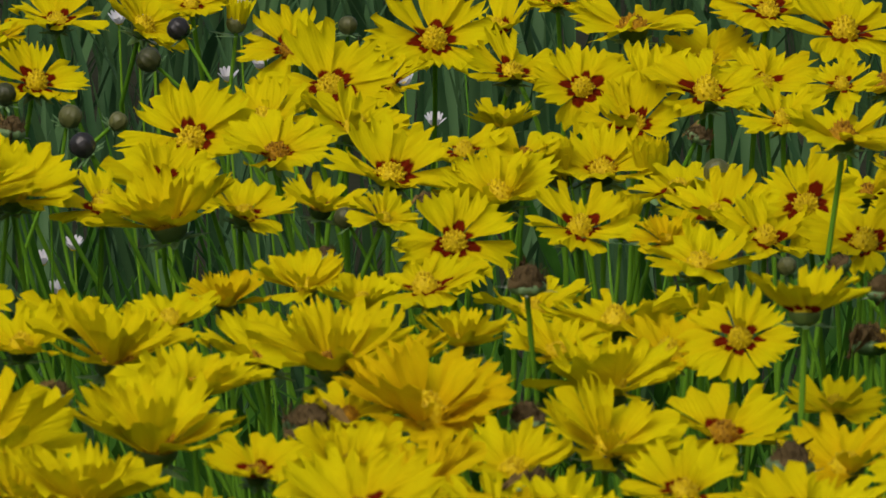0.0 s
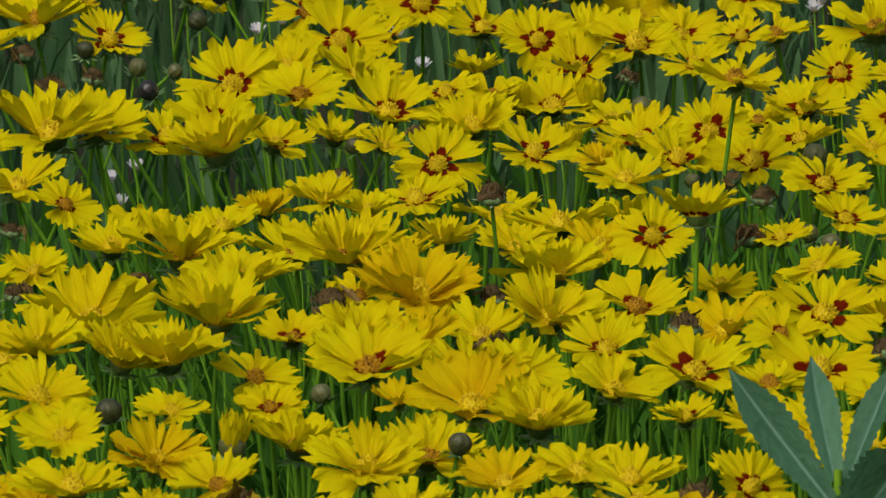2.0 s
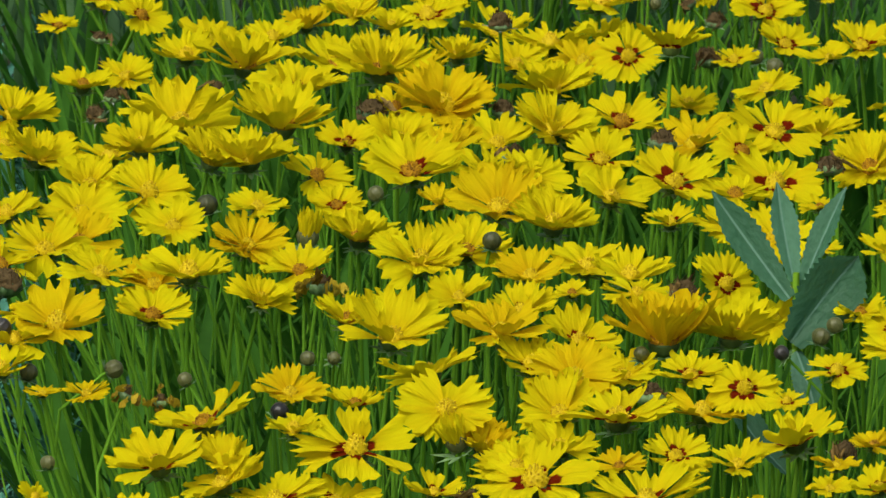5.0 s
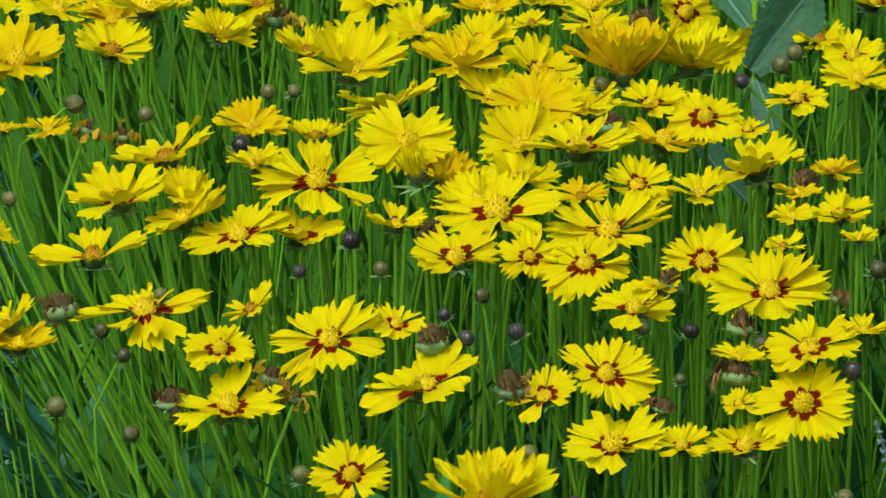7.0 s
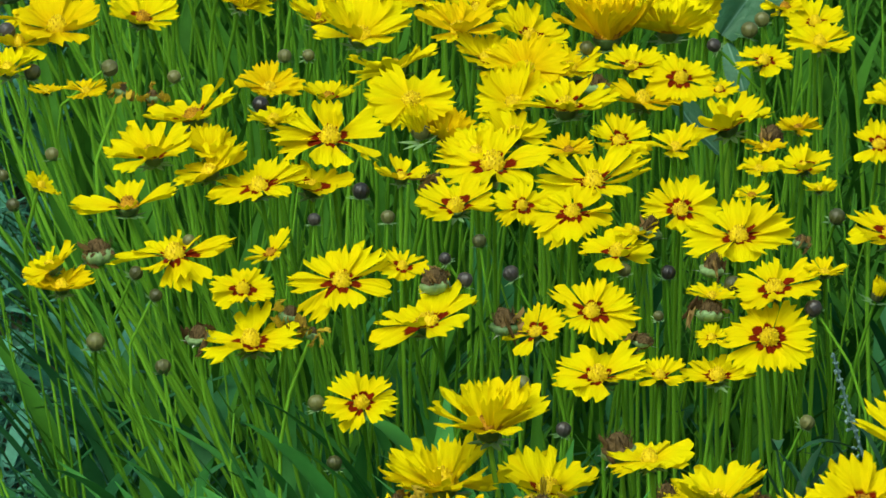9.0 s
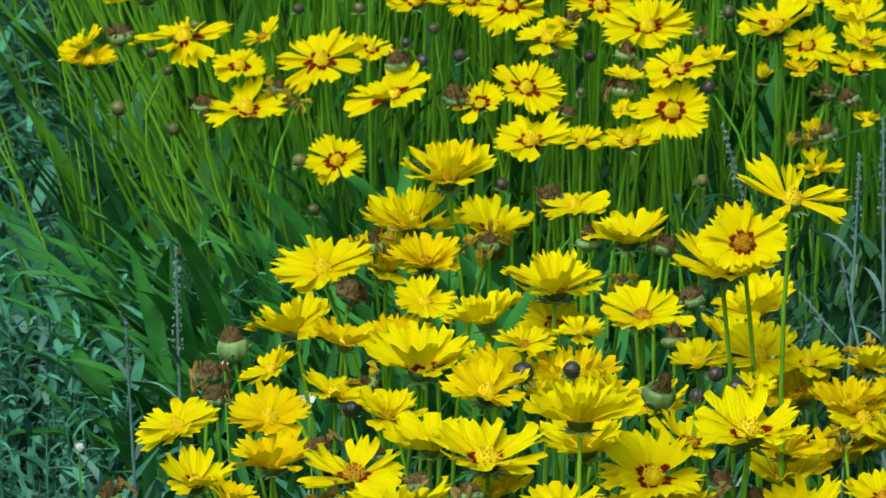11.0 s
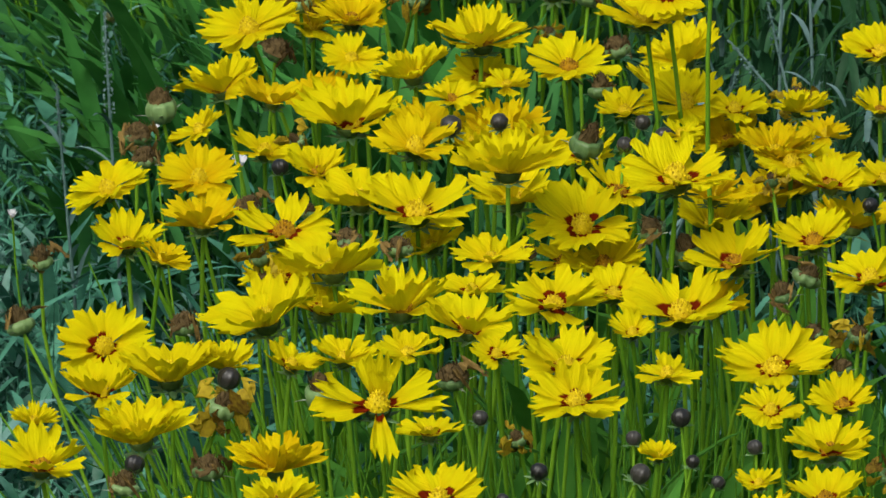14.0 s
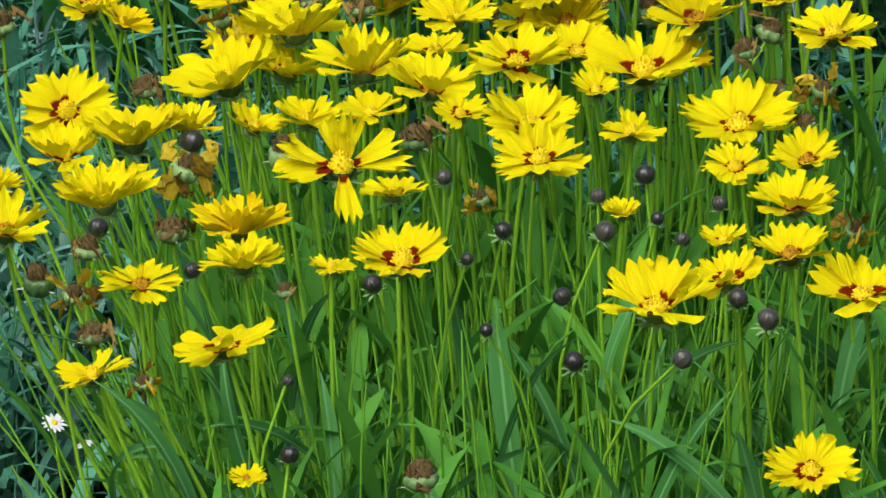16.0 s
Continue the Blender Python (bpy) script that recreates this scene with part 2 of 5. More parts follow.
# ---- petals, discs, calyces: a few moulds that the flowers share ----
def petal_piece(rng, droop, crumple=0.0):
    """A wedge-shaped ray floret: furrowed along it, with four or five uneven pointed teeth at the tip."""
    nu = 8
    teeth = rng.choice((3, 4, 4, 5))
    cuts = [-1.0]
    for k in range(1, teeth):
        cuts.append(-1 + 2 * (k + rng.uniform(-0.18, 0.18)) / teeth)
    cuts.append(1.0)
    deep = [0.28] + [rng.uniform(0.20, 0.42) for _ in range(teeth - 1)] + [0.28]
    reach = [rng.uniform(0.0, 0.07) + 0.12 * abs((k + 0.5) / teeth * 2 - 1) ** 1.6 for k in range(teeth)]
    cols = []
    for k in range(teeth):
        mid = rng.uniform(0.4, 0.6)
        for f in (0.0, mid * 0.55, mid, mid + (1 - mid) * 0.45):
            side = deep[k] if f < mid else deep[k + 1]
            away = 1 - f / mid if f < mid else (f - mid) / (1 - mid)
            cols.append((cuts[k] + f * (cuts[k + 1] - cuts[k]), reach[k] + (side - reach[k]) * away**1.25))
    cols.append((1.0, 0.28))
    wide = rng.uniform(0.24, 0.32)
    skew = rng.uniform(-0.06, 0.06)
    phase = rng.uniform(-0.6, 0.6)
    curl = rng.uniform(-0.25, 0.30)
    wave = rng.uniform(0, 6.28)
    verts = []
    for i in range(nu):
        u = (i / (nu - 1)) ** 0.8
        half = 0.055 + (wide - 0.055) * math.sin(math.pi / 2 * min(1, u / 0.85)) ** 1.2
        for v, notch in cols:
            tip = 1 - notch * u**5
            x, y = u * tip, v * half * (1 + 0.06 * max(0, u - 0.7)) + skew * u * u
            z = 0.026 * math.cos(v * 7.2 + phase) * (0.25 + u) - droop * u * u + 0.08 * v * v * u
            z += curl * max(0, u - 0.55) ** 2 * (0.6 + 0.6 * math.cos(2.4 * v + wave)) + 0.02 * math.sin(5 * u + wave + 2 * v)
            if crumple:
                z += crumple * noise.noise((x * 3 + skew * 90, y * 6, phase * 9))
                y *= 1 - crumple * 0.9 * u
            verts.append((x, y, z))
    return verts, grid_faces(nu, len(cols))


rng = random.Random(7)
PETALS = {k: [] for k in "ygmr"}
for droop in (-0.16, -0.08, -0.02, 0.04, 0.10, 0.16, 0.0, 0.07, -0.05, 0.02, 0.13):
    piece = petal_piece(rng, droop)
    for k in PETALS:
        PETALS[k].append(mesh("petal", *piece, PETAL[k]))
WILTED = [mesh("wilted_petal", *petal_piece(rng, d, 0.55), WILT) for d in (0.1, 0.35, 0.55, 0.2)]
SHRIVELLED = [mesh("dry_petal", *petal_piece(rng, d, 0.8), DRIED) for d in (0.3, 0.6, 0.9)]


def disc_piece(rng, height, count=52, radius=0.19):
    """A dome of small pointed florets."""
    dome = lathe([(radius, -0.03), (radius * 0.96, height * 0.3), (radius * 0.75, height * 0.65), (radius * 0.4, height * 0.9), (0.01, height)], 12)
    pieces = [dome]
    for i in range(count):
        f = math.sqrt((i + 0.5) / count)
        a = i * 2.39996
        r = radius * f
        p = Vector((r * math.cos(a), r * math.sin(a), height * (1 - f**2.2) * 0.97))
        out = Vector((math.cos(a) * f * 0.8, math.sin(a) * f * 0.8, 1)).normalized()
        s, tall = rng.uniform(0.015, 0.025), rng.uniform(0.03, 0.08)
        q = out.to_track_quat("Z", "X").to_matrix()
        ring = [p + q @ Vector((s * math.cos(b), s * math.sin(b), 0)) for b in (0, 1.57, 3.14, 4.71)]
        bulge = [p + q @ Vector((s * 1.1 * math.cos(b), s * 1.1 * math.sin(b), tall * 0.7)) for b in (0, 1.57, 3.14, 4.71)]
        pieces.append((ring + bulge + [p + out * tall], [(0, 1, 5, 4), (1, 2, 6, 5), (2, 3, 7, 6), (3, 0, 4, 7), (4, 5, 8), (5, 6, 8), (6, 7, 8), (7, 4, 8)]))
    return join(pieces)


DISCS = {
    "y": [mesh("disc", *disc_piece(rng, h), DISC) for h in (0.18, 0.26)],
    "b": [mesh("disc", *disc_piece(rng, h), DISC_BROWN) for h in (0.16, 0.22)],
}
CALYXES = [mesh("calyx", *lathe([(0.035, -0.19), (0.10, -0.180), (0.165, -0.13), (0.20, -0.04), (0.20, 0.0), (0.05, 0.0)], 24, 8, 0.07), CALYX)]


def bracts_piece(rng, count, length, width, lift, base, z):
    """A ring of narrow pointed bracts."""
    pieces = []
    for i in range(count):
        a = 360 * i / count + rng.uniform(-10, 10)
        lng = length * rng.uniform(0.8, 1.2)
        up = lift + rng.uniform(-14, 14)
        verts = []
        for k in range(5):
            u = k / 4
            w = width * (1 - u) ** 0.7 * (0.6 + 0.8 * math.sin(math.pi * min(1, u + 0.25)))
            for v in (-1, 0, 1):
                verts.append((u * lng, v * w, 0.02 * v * v - 0.16 * lng * u * u))
        m = turn("Z", a) @ Matrix.Translation((base, 0, z)) @ turn("Y", -up)
        pieces.append(moved((verts, grid_faces(5, 3)), m))
    return join(pieces)


def star_piece(rng, length, lift, base, z):
    """Eight pointed bracts grown together at the foot."""
    rows, sides = 4, 64
    tips = [(length * rng.uniform(0.8, 1.2), radians(lift + rng.uniform(-14, 14))) for _ in range(8)]
    verts = []
    for i in range(rows):
        u = i / (rows - 1)
        for k in range(sides):
            lobe = 1 - abs((k % 8) / 4 - 1)
            lng, up = tips[k // 8]
            reach = u * lng * (0.16 + 0.84 * lobe**0.75)
            ang = 2 * math.pi * ((k // 8 + 0.5) / 8 + ((k % 8) - 4) / sides * (1 - 0.35 * u))
            r = base + reach * math.cos(up)
            verts.append((r * math.cos(ang), r * math.sin(ang), z + reach * math.sin(up) - 0.16 * reach * u - 0.02 * (1 - lobe)))
    return verts, grid_faces(rows, sides, 0, True)


BRACTS = [mesh("involucre", *star_piece(rng, 0.26, 4, 0.13, -0.17), BRACT) for _ in range(2)]
BUDS = {}
for k, mat in (("dark", BUD), ("olive", BUD_GREEN)):
    BUDS[k] = mesh("bud_head", *lathe([(0.02, -0.5), (0.25, -0.46), (0.42, -0.28), (0.5, 0.0), (0.46, 0.2), (0.33, 0.37), (0.15, 0.46), (0.01, 0.48)], 32, 8, 0.06), mat)
BUD_BRACTS = [mesh("involucre", *star_piece(rng, 0.66, lift, 0.16, -0.475), BRACT) for lift in (0, 16)]
SEED_CUPS = [mesh("cup", *lathe([(0.05, -0.50), (0.20, -0.485), (0.35, -0.36), (0.42, -0.18), (0.41, -0.02), (0.35, 0.10), (0.29, 0.03), (0.02, 0.03)], 32, 8, 0.085), HEAD_GREEN),
             mesh("cup", *lathe([(0.05, -0.42), (0.24, -0.40), (0.40, -0.26), (0.46, -0.10), (0.43, 0.04), (0.34, 0.11), (0.28, 0.03), (0.02, 0.03)], 32, 8, 0.10), HEAD_GREEN)]
SEED_BRACT = mesh("bract", *bracts_piece(rng, 1, 0.40, 0.05, 6, 0.0, 0.0), DRY_BRACT)


def tuft_piece(rng, count, spread, tall):
    """Dry, shrivelled florets: a crumpled lump with loose threads."""
    sides, rows = 24, 9
    verts = []
    seed = rng.uniform(0, 90)
    for i in range(rows):
        f = i / (rows - 1)
        r, z = spread * (1.0 - 0.3 * f) * math.sin(math.pi * (0.5 + 0.5 * f)) ** 0.4, tall * 0.9 * f
        for k in range(sides):
            a = 2 * math.pi * k / sides
            q = Vector((math.cos(a), math.sin(a), f * 2))
            bulge = 1 + 0.25 * noise.noise(q * 2.3 + Vector((seed, 0, 0))) + 0.35 * noise.noise(q * 9 + Vector((seed, 3, 0)))
            verts.append((r * bulge * math.cos(a), r * bulge * math.sin(a), z + 0.12 * noise.noise(q * 5 + Vector((seed, 9, 4)))))
    pieces = [(verts, grid_faces(rows, sides, 0, True))]
    for i in range(count):
        f, a = math.sqrt((i + 0.5) / count), i * 2.39996
        h = tall * rng.uniform(0.85, 1.35) * (1.12 - 0.35 * f)
        w = rng.uniform(0.007, 0.016)
        lean = Vector((math.cos(a), math.sin(a), 0)) * (f * spread * rng.uniform(-0.5, 0.45))
        p = Vector((spread * f * math.cos(a), spread * f * math.sin(a), 0.03))
        verts = []
        for k in range(4):
            u = k / 3
            q = p + lean * u * u + Vector((rng.uniform(-0.07, 0.07) * u, rng.uniform(-0.07, 0.07) * u, h * (u - 0.25 * u * u)))
            for b in range(3):
                e = b * 2.094 + a
                verts.append(q + Vector((math.cos(e), math.sin(e), 0)) * (w * (1 - 0.45 * u)))
        pieces.append((verts, grid_faces(4, 3, 0, True)))
    return join(pieces)


TUFTS = [mesh("floret_tuft", *tuft_piece(rng, 72, s, t), HEAD_BROWN) for s, t in ((0.25, 0.48), (0.28, 0.43), (0.33, 0.37), (0.22, 0.58), (0.31, 0.46))]


# ---- flower heads on their stalks ----
pick = random.Random(21)


def foot(x, y, z):
    """Where a stalk leaves the ground: the edge of a clump leans outwards."""
    pick.seed(round(x * 1e4) * 7919 + round(y * 1e4) * 31 + round(z * 1e4))
    edge, share = (-0.05, 0.75) if y < 4 else (-0.10, 0.62) if y < 4.9 else (-0.20, 0.75)
    lean = max(0.0, edge - x) * share
    return Vector((x + lean + pick.gauss(0, 0.020 if y < 4 else 0.012), y + 0.02 + pick.gauss(0, 0.022), 0.0))


def stalk(owner, base, head, axis, r=0.00115):
    """A slender stalk, from the owner's foot to the head."""
    end = head - base
    sway = Vector((pick.gauss(0, 0.009), pick.gauss(0, 0.008), 0))
    pts = arc(Vector((0, 0, -0.01)), Vector((0, 0, end.z * 0.4)) + sway + end * 0.05, end - axis * (0.32 * end.z) + sway, end, 10)
    part("stem", mesh("stem", *tube(pts, r * 1.15, r * 0.9), STEM if base.y < 4 else STEM_SHADED), owner)


def facing(tilt, lean, spin):
    return turn("Y", lean) @ turn("X", tilt) @ turn("Z", spin)


LABELS = {
    "y": "yellow tickseed flower with toothed petals on a green stalk",
    "g": "golden yellow tickseed flower with broad toothed petals",
    "m": "yellow tickseed flower with faint red marks round the disc",
    "r": "yellow tickseed flower with dark red centre and toothed petals",
}


def bloom(x, y, z, d, kind, tilt, lean, cup):
    head = Vector((x, y, z))
    base = foot(x, y, z)
    look_of = "g" if kind == "y" and pick.random() < (0.3 if y < 5 else 0.18) else "m" if kind == "r" and y < 4 and pick.random() < 0.55 else kind
    label = LABELS[look_of] + (", cupped" if cup >= 20 else ", wide open" if cup <= 5 else "")
    name = "yellow_tickseed_flower" if kind == "y" else "red_eyed_tickseed_flower"
    owner = thing(name, base, label, "flower", "tickseed flowers")
    cup = cup + 4 if tilt >= 35 else max(cup, min(cup + 4, 30))
    cup += pick.choice((-3, 3, 8)) if y < 4 and cup < 30 else 0
    tilt *= 0.62 if y < 4 else 0.82 if y < 5 else 1.1
    if y > 5 and kind != "r":
        cup, tilt = min(cup, 28), max(tilt, 4)
    elif y < 4:
        cup = min(cup, 29)
    r = d * 0.53 / (0.14 + 0.86 * math.cos(radians(cup)))
    wide = 1.45 if y < 4 else 1.26 if kind == "r" and y < 5 else 1.2 if kind == "r" else 1.35
    spin = pick.uniform(0, 360)
    m = Matrix.Translation(head - base) @ facing(tilt, lean, 0) @ Matrix.Scale(r, 4)
    axis = (m.to_3x3() @ Vector((0, 0, 1))).normalized()
    stalk(owner, base, head - axis * (0.22 * r), axis, 0.00135 if y < 4 else 0.00125)
    part("calyx", CALYXES[0], owner, m)
    part("involucre", pick.choice(BRACTS), owner, m @ turn("Z", spin))
    browning = kind == "m" and pick.random() < 0.5 or kind == "y" and pick.random() < 0.2
    part("disc", pick.choice(DISCS["b" if browning else "y"]), owner, m @ turn("Z", spin))
    count = 8 if kind != "y" or pick.random() < 0.6 else 9
    for i in range(count):
        a = spin + 360 * i / count + pick.gauss(0, 3.5)
        if kind == "r" and 4 < y < 5.3 and pick.random() < 0.03:
            continue
        up = cup + pick.gauss(0, 8) + (4 if i % 2 else -4)
        size = pick.gauss(0.95, 0.065)
        place = m @ turn("Z", a) @ Matrix.Translation((0.16, 0, 0.005 + 0.02 * (i % 2))) @ turn("Y", -up) @ turn("X", pick.gauss(0, 11))
        part("petal", pick.choice(PETALS[look_of]), owner, place @ Matrix.Diagonal((size * 0.88, size * wide * pick.uniform(0.92, 1.1), size, 1)))
    for i in range(pick.choice((0, 0, 0, 0, 1))):
        place = m @ turn("Z", pick.uniform(20, 160)) @ Matrix.Translation((0.12, 0, 0.08)) @ turn("Y", -pick.uniform(45, 95)) @ turn("X", pick.gauss(0, 20))
        part("petal", pick.choice(PETALS[look_of if look_of != "r" else "y"]), owner, place @ Matrix.Diagonal((pick.uniform(0.28, 0.46), 0.36, 0.4, 1)))
    if kind == "y" and cup >= 20 and pick.random() < 0.6:
        for i in range(5):
            a = spin + 20 + 72 * i + pick.gauss(0, 8)
            size = pick.gauss(0.68, 0.06)
            place = m @ turn("Z", a) @ Matrix.Translation((0.13, 0, 0.05)) @ turn("Y", -(cup + 22 + pick.gauss(0, 8)))
            part("petal", pick.choice(PETALS[look_of]), owner, place @ Matrix.Scale(size, 4))


def ragged(x, y, z, d, tilt, lean, kind, petals, label):
    """A flower past its best: each petal with its own direction, rise, length and width."""
    head = Vector((x, y, z))
    base = foot(x, y, z)
    owner = thing("ragged_tickseed_flower", base, label, "flower", "tickseed flowers")
    m = Matrix.Translation(head - base) @ facing(tilt, lean, 0) @ Matrix.Scale(d * 0.53, 4)
    axis = (m.to_3x3() @ Vector((0, 0, 1))).normalized()
    stalk(owner, base, head - axis * (0.12 * d), axis, 0.00135)
    part("calyx", CALYXES[0], owner, m)
    part("involucre", BRACTS[0], owner, m)
    part("disc", DISCS["b" if kind == "m" else "y"][1], owner, m)
    for a, up, length, wide in petals:
        place = m @ turn("Z", a) @ Matrix.Translation((0.16, 0, 0.02)) @ turn("Y", -up) @ turn("X", pick.gauss(0, 14))
        part("petal", pick.choice(PETALS[kind]), owner, place @ Matrix.Diagonal((length, wide, 1, 1)))


def bud(x, y, z, d):
    head = Vector((x, y, z))
    base = foot(x, y, z)
    base.x += pick.gauss(0, 0.022)
    d *= 0.86 if y > 4 else 0.92
    dark = pick.random() < (0.94 if y < 4 else 0.3 if y < 5 else 0.08)
    owner = thing("tickseed_bud", base, ("round purple-brown" if dark else "round olive-brown") + " closed tickseed bud on a thin green stalk", "bud", "tickseed buds")
    m = Matrix.Translation(head - base) @ facing(pick.gauss(5, 14), pick.gauss(0, 26), 0) @ Matrix.Scale(d, 4)
    axis = (m.to_3x3() @ Vector((0, 0, 1))).normalized()
    stalk(owner, base, head - axis * (0.46 * d), axis, 0.00095)
    part("bud_head", BUDS["dark" if dark else "olive"], owner, m @ turn("Z", pick.uniform(0, 45)))
    part("involucre", pick.choice(BUD_BRACTS), owner, m @ turn("Z", pick.uniform(0, 45)))


def opening_bud(x, y, z, d):
    head = Vector((x, y, z - 0.35 * d))
    base = foot(x, y, z)
    owner = thing("opening_tickseed_bud", base, "half-open tickseed bud with yellow petal tips and green bracts", "bud", "opening buds")
    m = Matrix.Translation(head - base) @ facing(pick.gauss(5, 8), pick.gauss(0, 10), pick.uniform(0, 90)) @ Matrix.Scale(d, 4)
    axis = (m.to_3x3() @ Vector((0, 0, 1))).normalized()
    stalk(owner, base, head - axis * (0.3 * d), axis, 0.001)
    part("bud_head", BUDS["olive"], owner, m @ Matrix.Translation((0, 0, -0.1)) @ Matrix.Diagonal((0.6, 0.6, 0.62, 1)))
    part("involucre", BUD_BRACTS[1], owner, m)
    for i in range(8):
        place = m @ turn("Z", 45 * i + pick.gauss(0, 4)) @ Matrix.Translation((0.24, 0, -0.25)) @ turn("Y", -(76 + pick.gauss(6, 9)))
        part("petal", pick.choice(PETALS["y"]), owner, place @ Matrix.Diagonal((pick.uniform(0.85, 1.1), 0.8, 0.9, 1)))


def seed_head(x, y, z, d):
    head = Vector((x, y, z))
    base = foot(x, y, z)
    urn = d > 0.0205
    hood = not urn and pick.random() < 0.4
    owner = thing("tickseed_seed_head", base, "spent tickseed head, ribbed green urn with a dry brown tuft" if urn else "spent tickseed head, squat green cup under shrivelled brown florets", "seed head", "seed heads")
    m = Matrix.Translation(head - base) @ facing(pick.gauss(4, 10), pick.gauss(0, 13), 0) @ Matrix.Scale(d, 4)
    axis = (m.to_3x3() @ Vector((0, 0, 1))).normalized()
    squat = pick.uniform(0.85, 1.0) if urn else pick.uniform(0.58, 0.78)
    stalk(owner, base, head - axis * (0.40 * squat * d), axis)
    spin = turn("Z", pick.uniform(0, 360))
    wide = 0.92 if urn else 0.88
    cup = part("cup", SEED_CUPS[0 if urn else 1], owner, m @ spin @ Matrix.Diagonal((wide, wide, squat, 1)))
    grow = 1.0 if urn else pick.uniform(1.1, 1.4)
    part("floret_tuft", TUFTS[4] if hood else pick.choice(TUFTS), owner, m @ spin @ Matrix.Translation((0, 0, -0.08 if hood else -0.01)) @ turn("Y", pick.gauss(0, 9)) @ Matrix.Diagonal((grow, grow, 1.05, 1)))
    for i in range(0 if urn else pick.choice((1, 2, 3, 3))):
        place = m @ turn("Z", pick.uniform(0, 360)) @ Matrix.Translation((0.24, 0, 0.22)) @ turn("Y", pick.uniform(-40, 75)) @ turn("X", pick.gauss(0, 40))
        part("petal", pick.choice(SHRIVELLED), owner, place @ Matrix.Diagonal((pick.uniform(0.3, 0.55), pick.uniform(0.35, 0.6), 0.9, 1)), "dry curled petal")
    for i in range(4):
        place = turn("Z", 90 * i + pick.gauss(0, 12)) @ Matrix.Translation((0.30, 0, -0.30)) @ turn("Y", -pick.gauss(2, 14))
        part("bract", SEED_BRACT, cup, place, "pale dry bract")


def wilted(x, y, z, d):
    head = Vector((x, y, z))
    base = foot(x, y, z)
    owner = thing("wilted_tickseed_flower", base, "wilted tickseed flower with shrivelled brown-yellow hanging petals", "flower", "wilted flowers")
    r = d * 0.7
    m = Matrix.Translation(head - base) @ facing(pick.gauss(12, 12), pick.gauss(0, 14), 0) @ Matrix.Scale(r, 4)
    axis = (m.to_3x3() @ Vector((0, 0, 1))).normalized()
    stalk(owner, base, head - axis * (0.28 * r), axis)
    spin = pick.uniform(0, 360)
    part("cup", SEED_CUPS[1], owner, m @ Matrix.Scale(0.7, 4))
    part("floret_tuft", pick.choice(TUFTS), owner, m @ Matrix.Scale(0.75, 4))
    for i in range(8):
        up = pick.uniform(-85, 15) if i % 3 else pick.uniform(20, 70)
        place = m @ turn("Z", spin + 45 * i + pick.gauss(0, 9)) @ Matrix.Translation((0.24, 0, 0)) @ turn("Y", -up) @ turn("X", pick.gauss(0, 25))
        part("petal", pick.choice(WILTED), owner, place @ Matrix.Diagonal((pick.uniform(0.45, 0.75), pick.uniform(0.24, 0.46), 0.9, 1)))


# ---- ground ----
def ground_sheet():
    xs = [-60, -20, -6, -2] + [-1 + 0.08 * i for i in range(26)] + [2, 6, 20, 60]
    ys = [-40, -10, -2, 1] + [2 + 0.1 * i for i in range(91)] + [14, 20, 40, 120]
    verts = []
    for y in ys:
        for x in xs:
            near = abs(x) < 1.5 and 1.5 < y < 12
            z = 0.02 * noise.noise((x * 3, y * 3, 0)) + 0.010 * noise.noise((x * 11, y * 11, 5)) - 0.01 if near else -0.015
            verts.append((x, y, z))
    tagged(new("ground", mesh("ground", verts, grid_faces(len(ys), len(xs)), SOIL)), "dark garden soil between the plants", "ground", "", "structure")


ground_sheet()


# ---- leaves ----
def blade(rng, length, width, bend, fold=0.25, n=8, edge=0.0):
    """A pointed leaf that rises from the origin and arches over towards +x."""
    verts = []
    a = radians(rng.uniform(78, 92))
    p = Vector((0, 0, 0))
    for i in range(n):
        u = i / (n - 1)
        w = width / 2 * (0.35 + 0.65 * math.sin(math.pi * min(1.0, 0.12 + u * 0.62)) ** 1.2) * (1 - max(0, (u - 0.62) / 0.38) ** 1.8)
        up = Vector((-math.sin(a), 0, math.cos(a)))
        for v in (-1, 0, 1):
            verts.append(p + Vector((0, v * max(w, 0.0003), 0)) + up * (fold * w * abs(v)))
        p = p + Vector((math.cos(a), 0, math.sin(a))) * (length / (n - 1))
        a -= bend / (n - 1) * (0.4 + 1.2 * u)
    return verts, grid_faces(n, 3)


rng = random.Random(33)
LEAVES = [mesh("leaf", *blade(rng, rng.uniform(0.07, 0.12), rng.uniform(0.007, 0.0125), radians(b), 0.3, 11), LEAF) for b in (10, 30, 45, 65, 90, 20, 55)]


def rosette(x, y, count, tall):
    """A tuft of lance-shaped leaves."""
    owner = thing("tickseed_leaves", (x, y, -0.01), "tuft of long lance-shaped green tickseed leaves", "leaves", "leaf tufts")
    high = 0.245 * tall
    pts = arc(Vector((0, 0, 0)), Vector((0, 0, high * 0.4)), Vector((pick.gauss(0, 0.012), pick.gauss(0, 0.01), high * 0.8)), Vector((pick.gauss(0, 0.02), pick.gauss(0, 0.01), high)), 9)
    part("stem", mesh("stem", *tube(pts, 0.0019, 0.0010), STEM), owner)
    for i in range(count):
        p = pts[2 + i * 6 // (count - 1)]
        m = Matrix.Translation(p) @ turn("Z", pick.uniform(0, 360)) @ turn("Y", pick.uniform(8, 62)) @ turn("Z", pick.gauss(0, 40))
        s = pick.uniform(0.75, 1.15)
        part("leaf", pick.choice(LEAVES), owner, m @ Matrix.Diagonal((s, pick.uniform(0.75, 1.25), s, 1)))


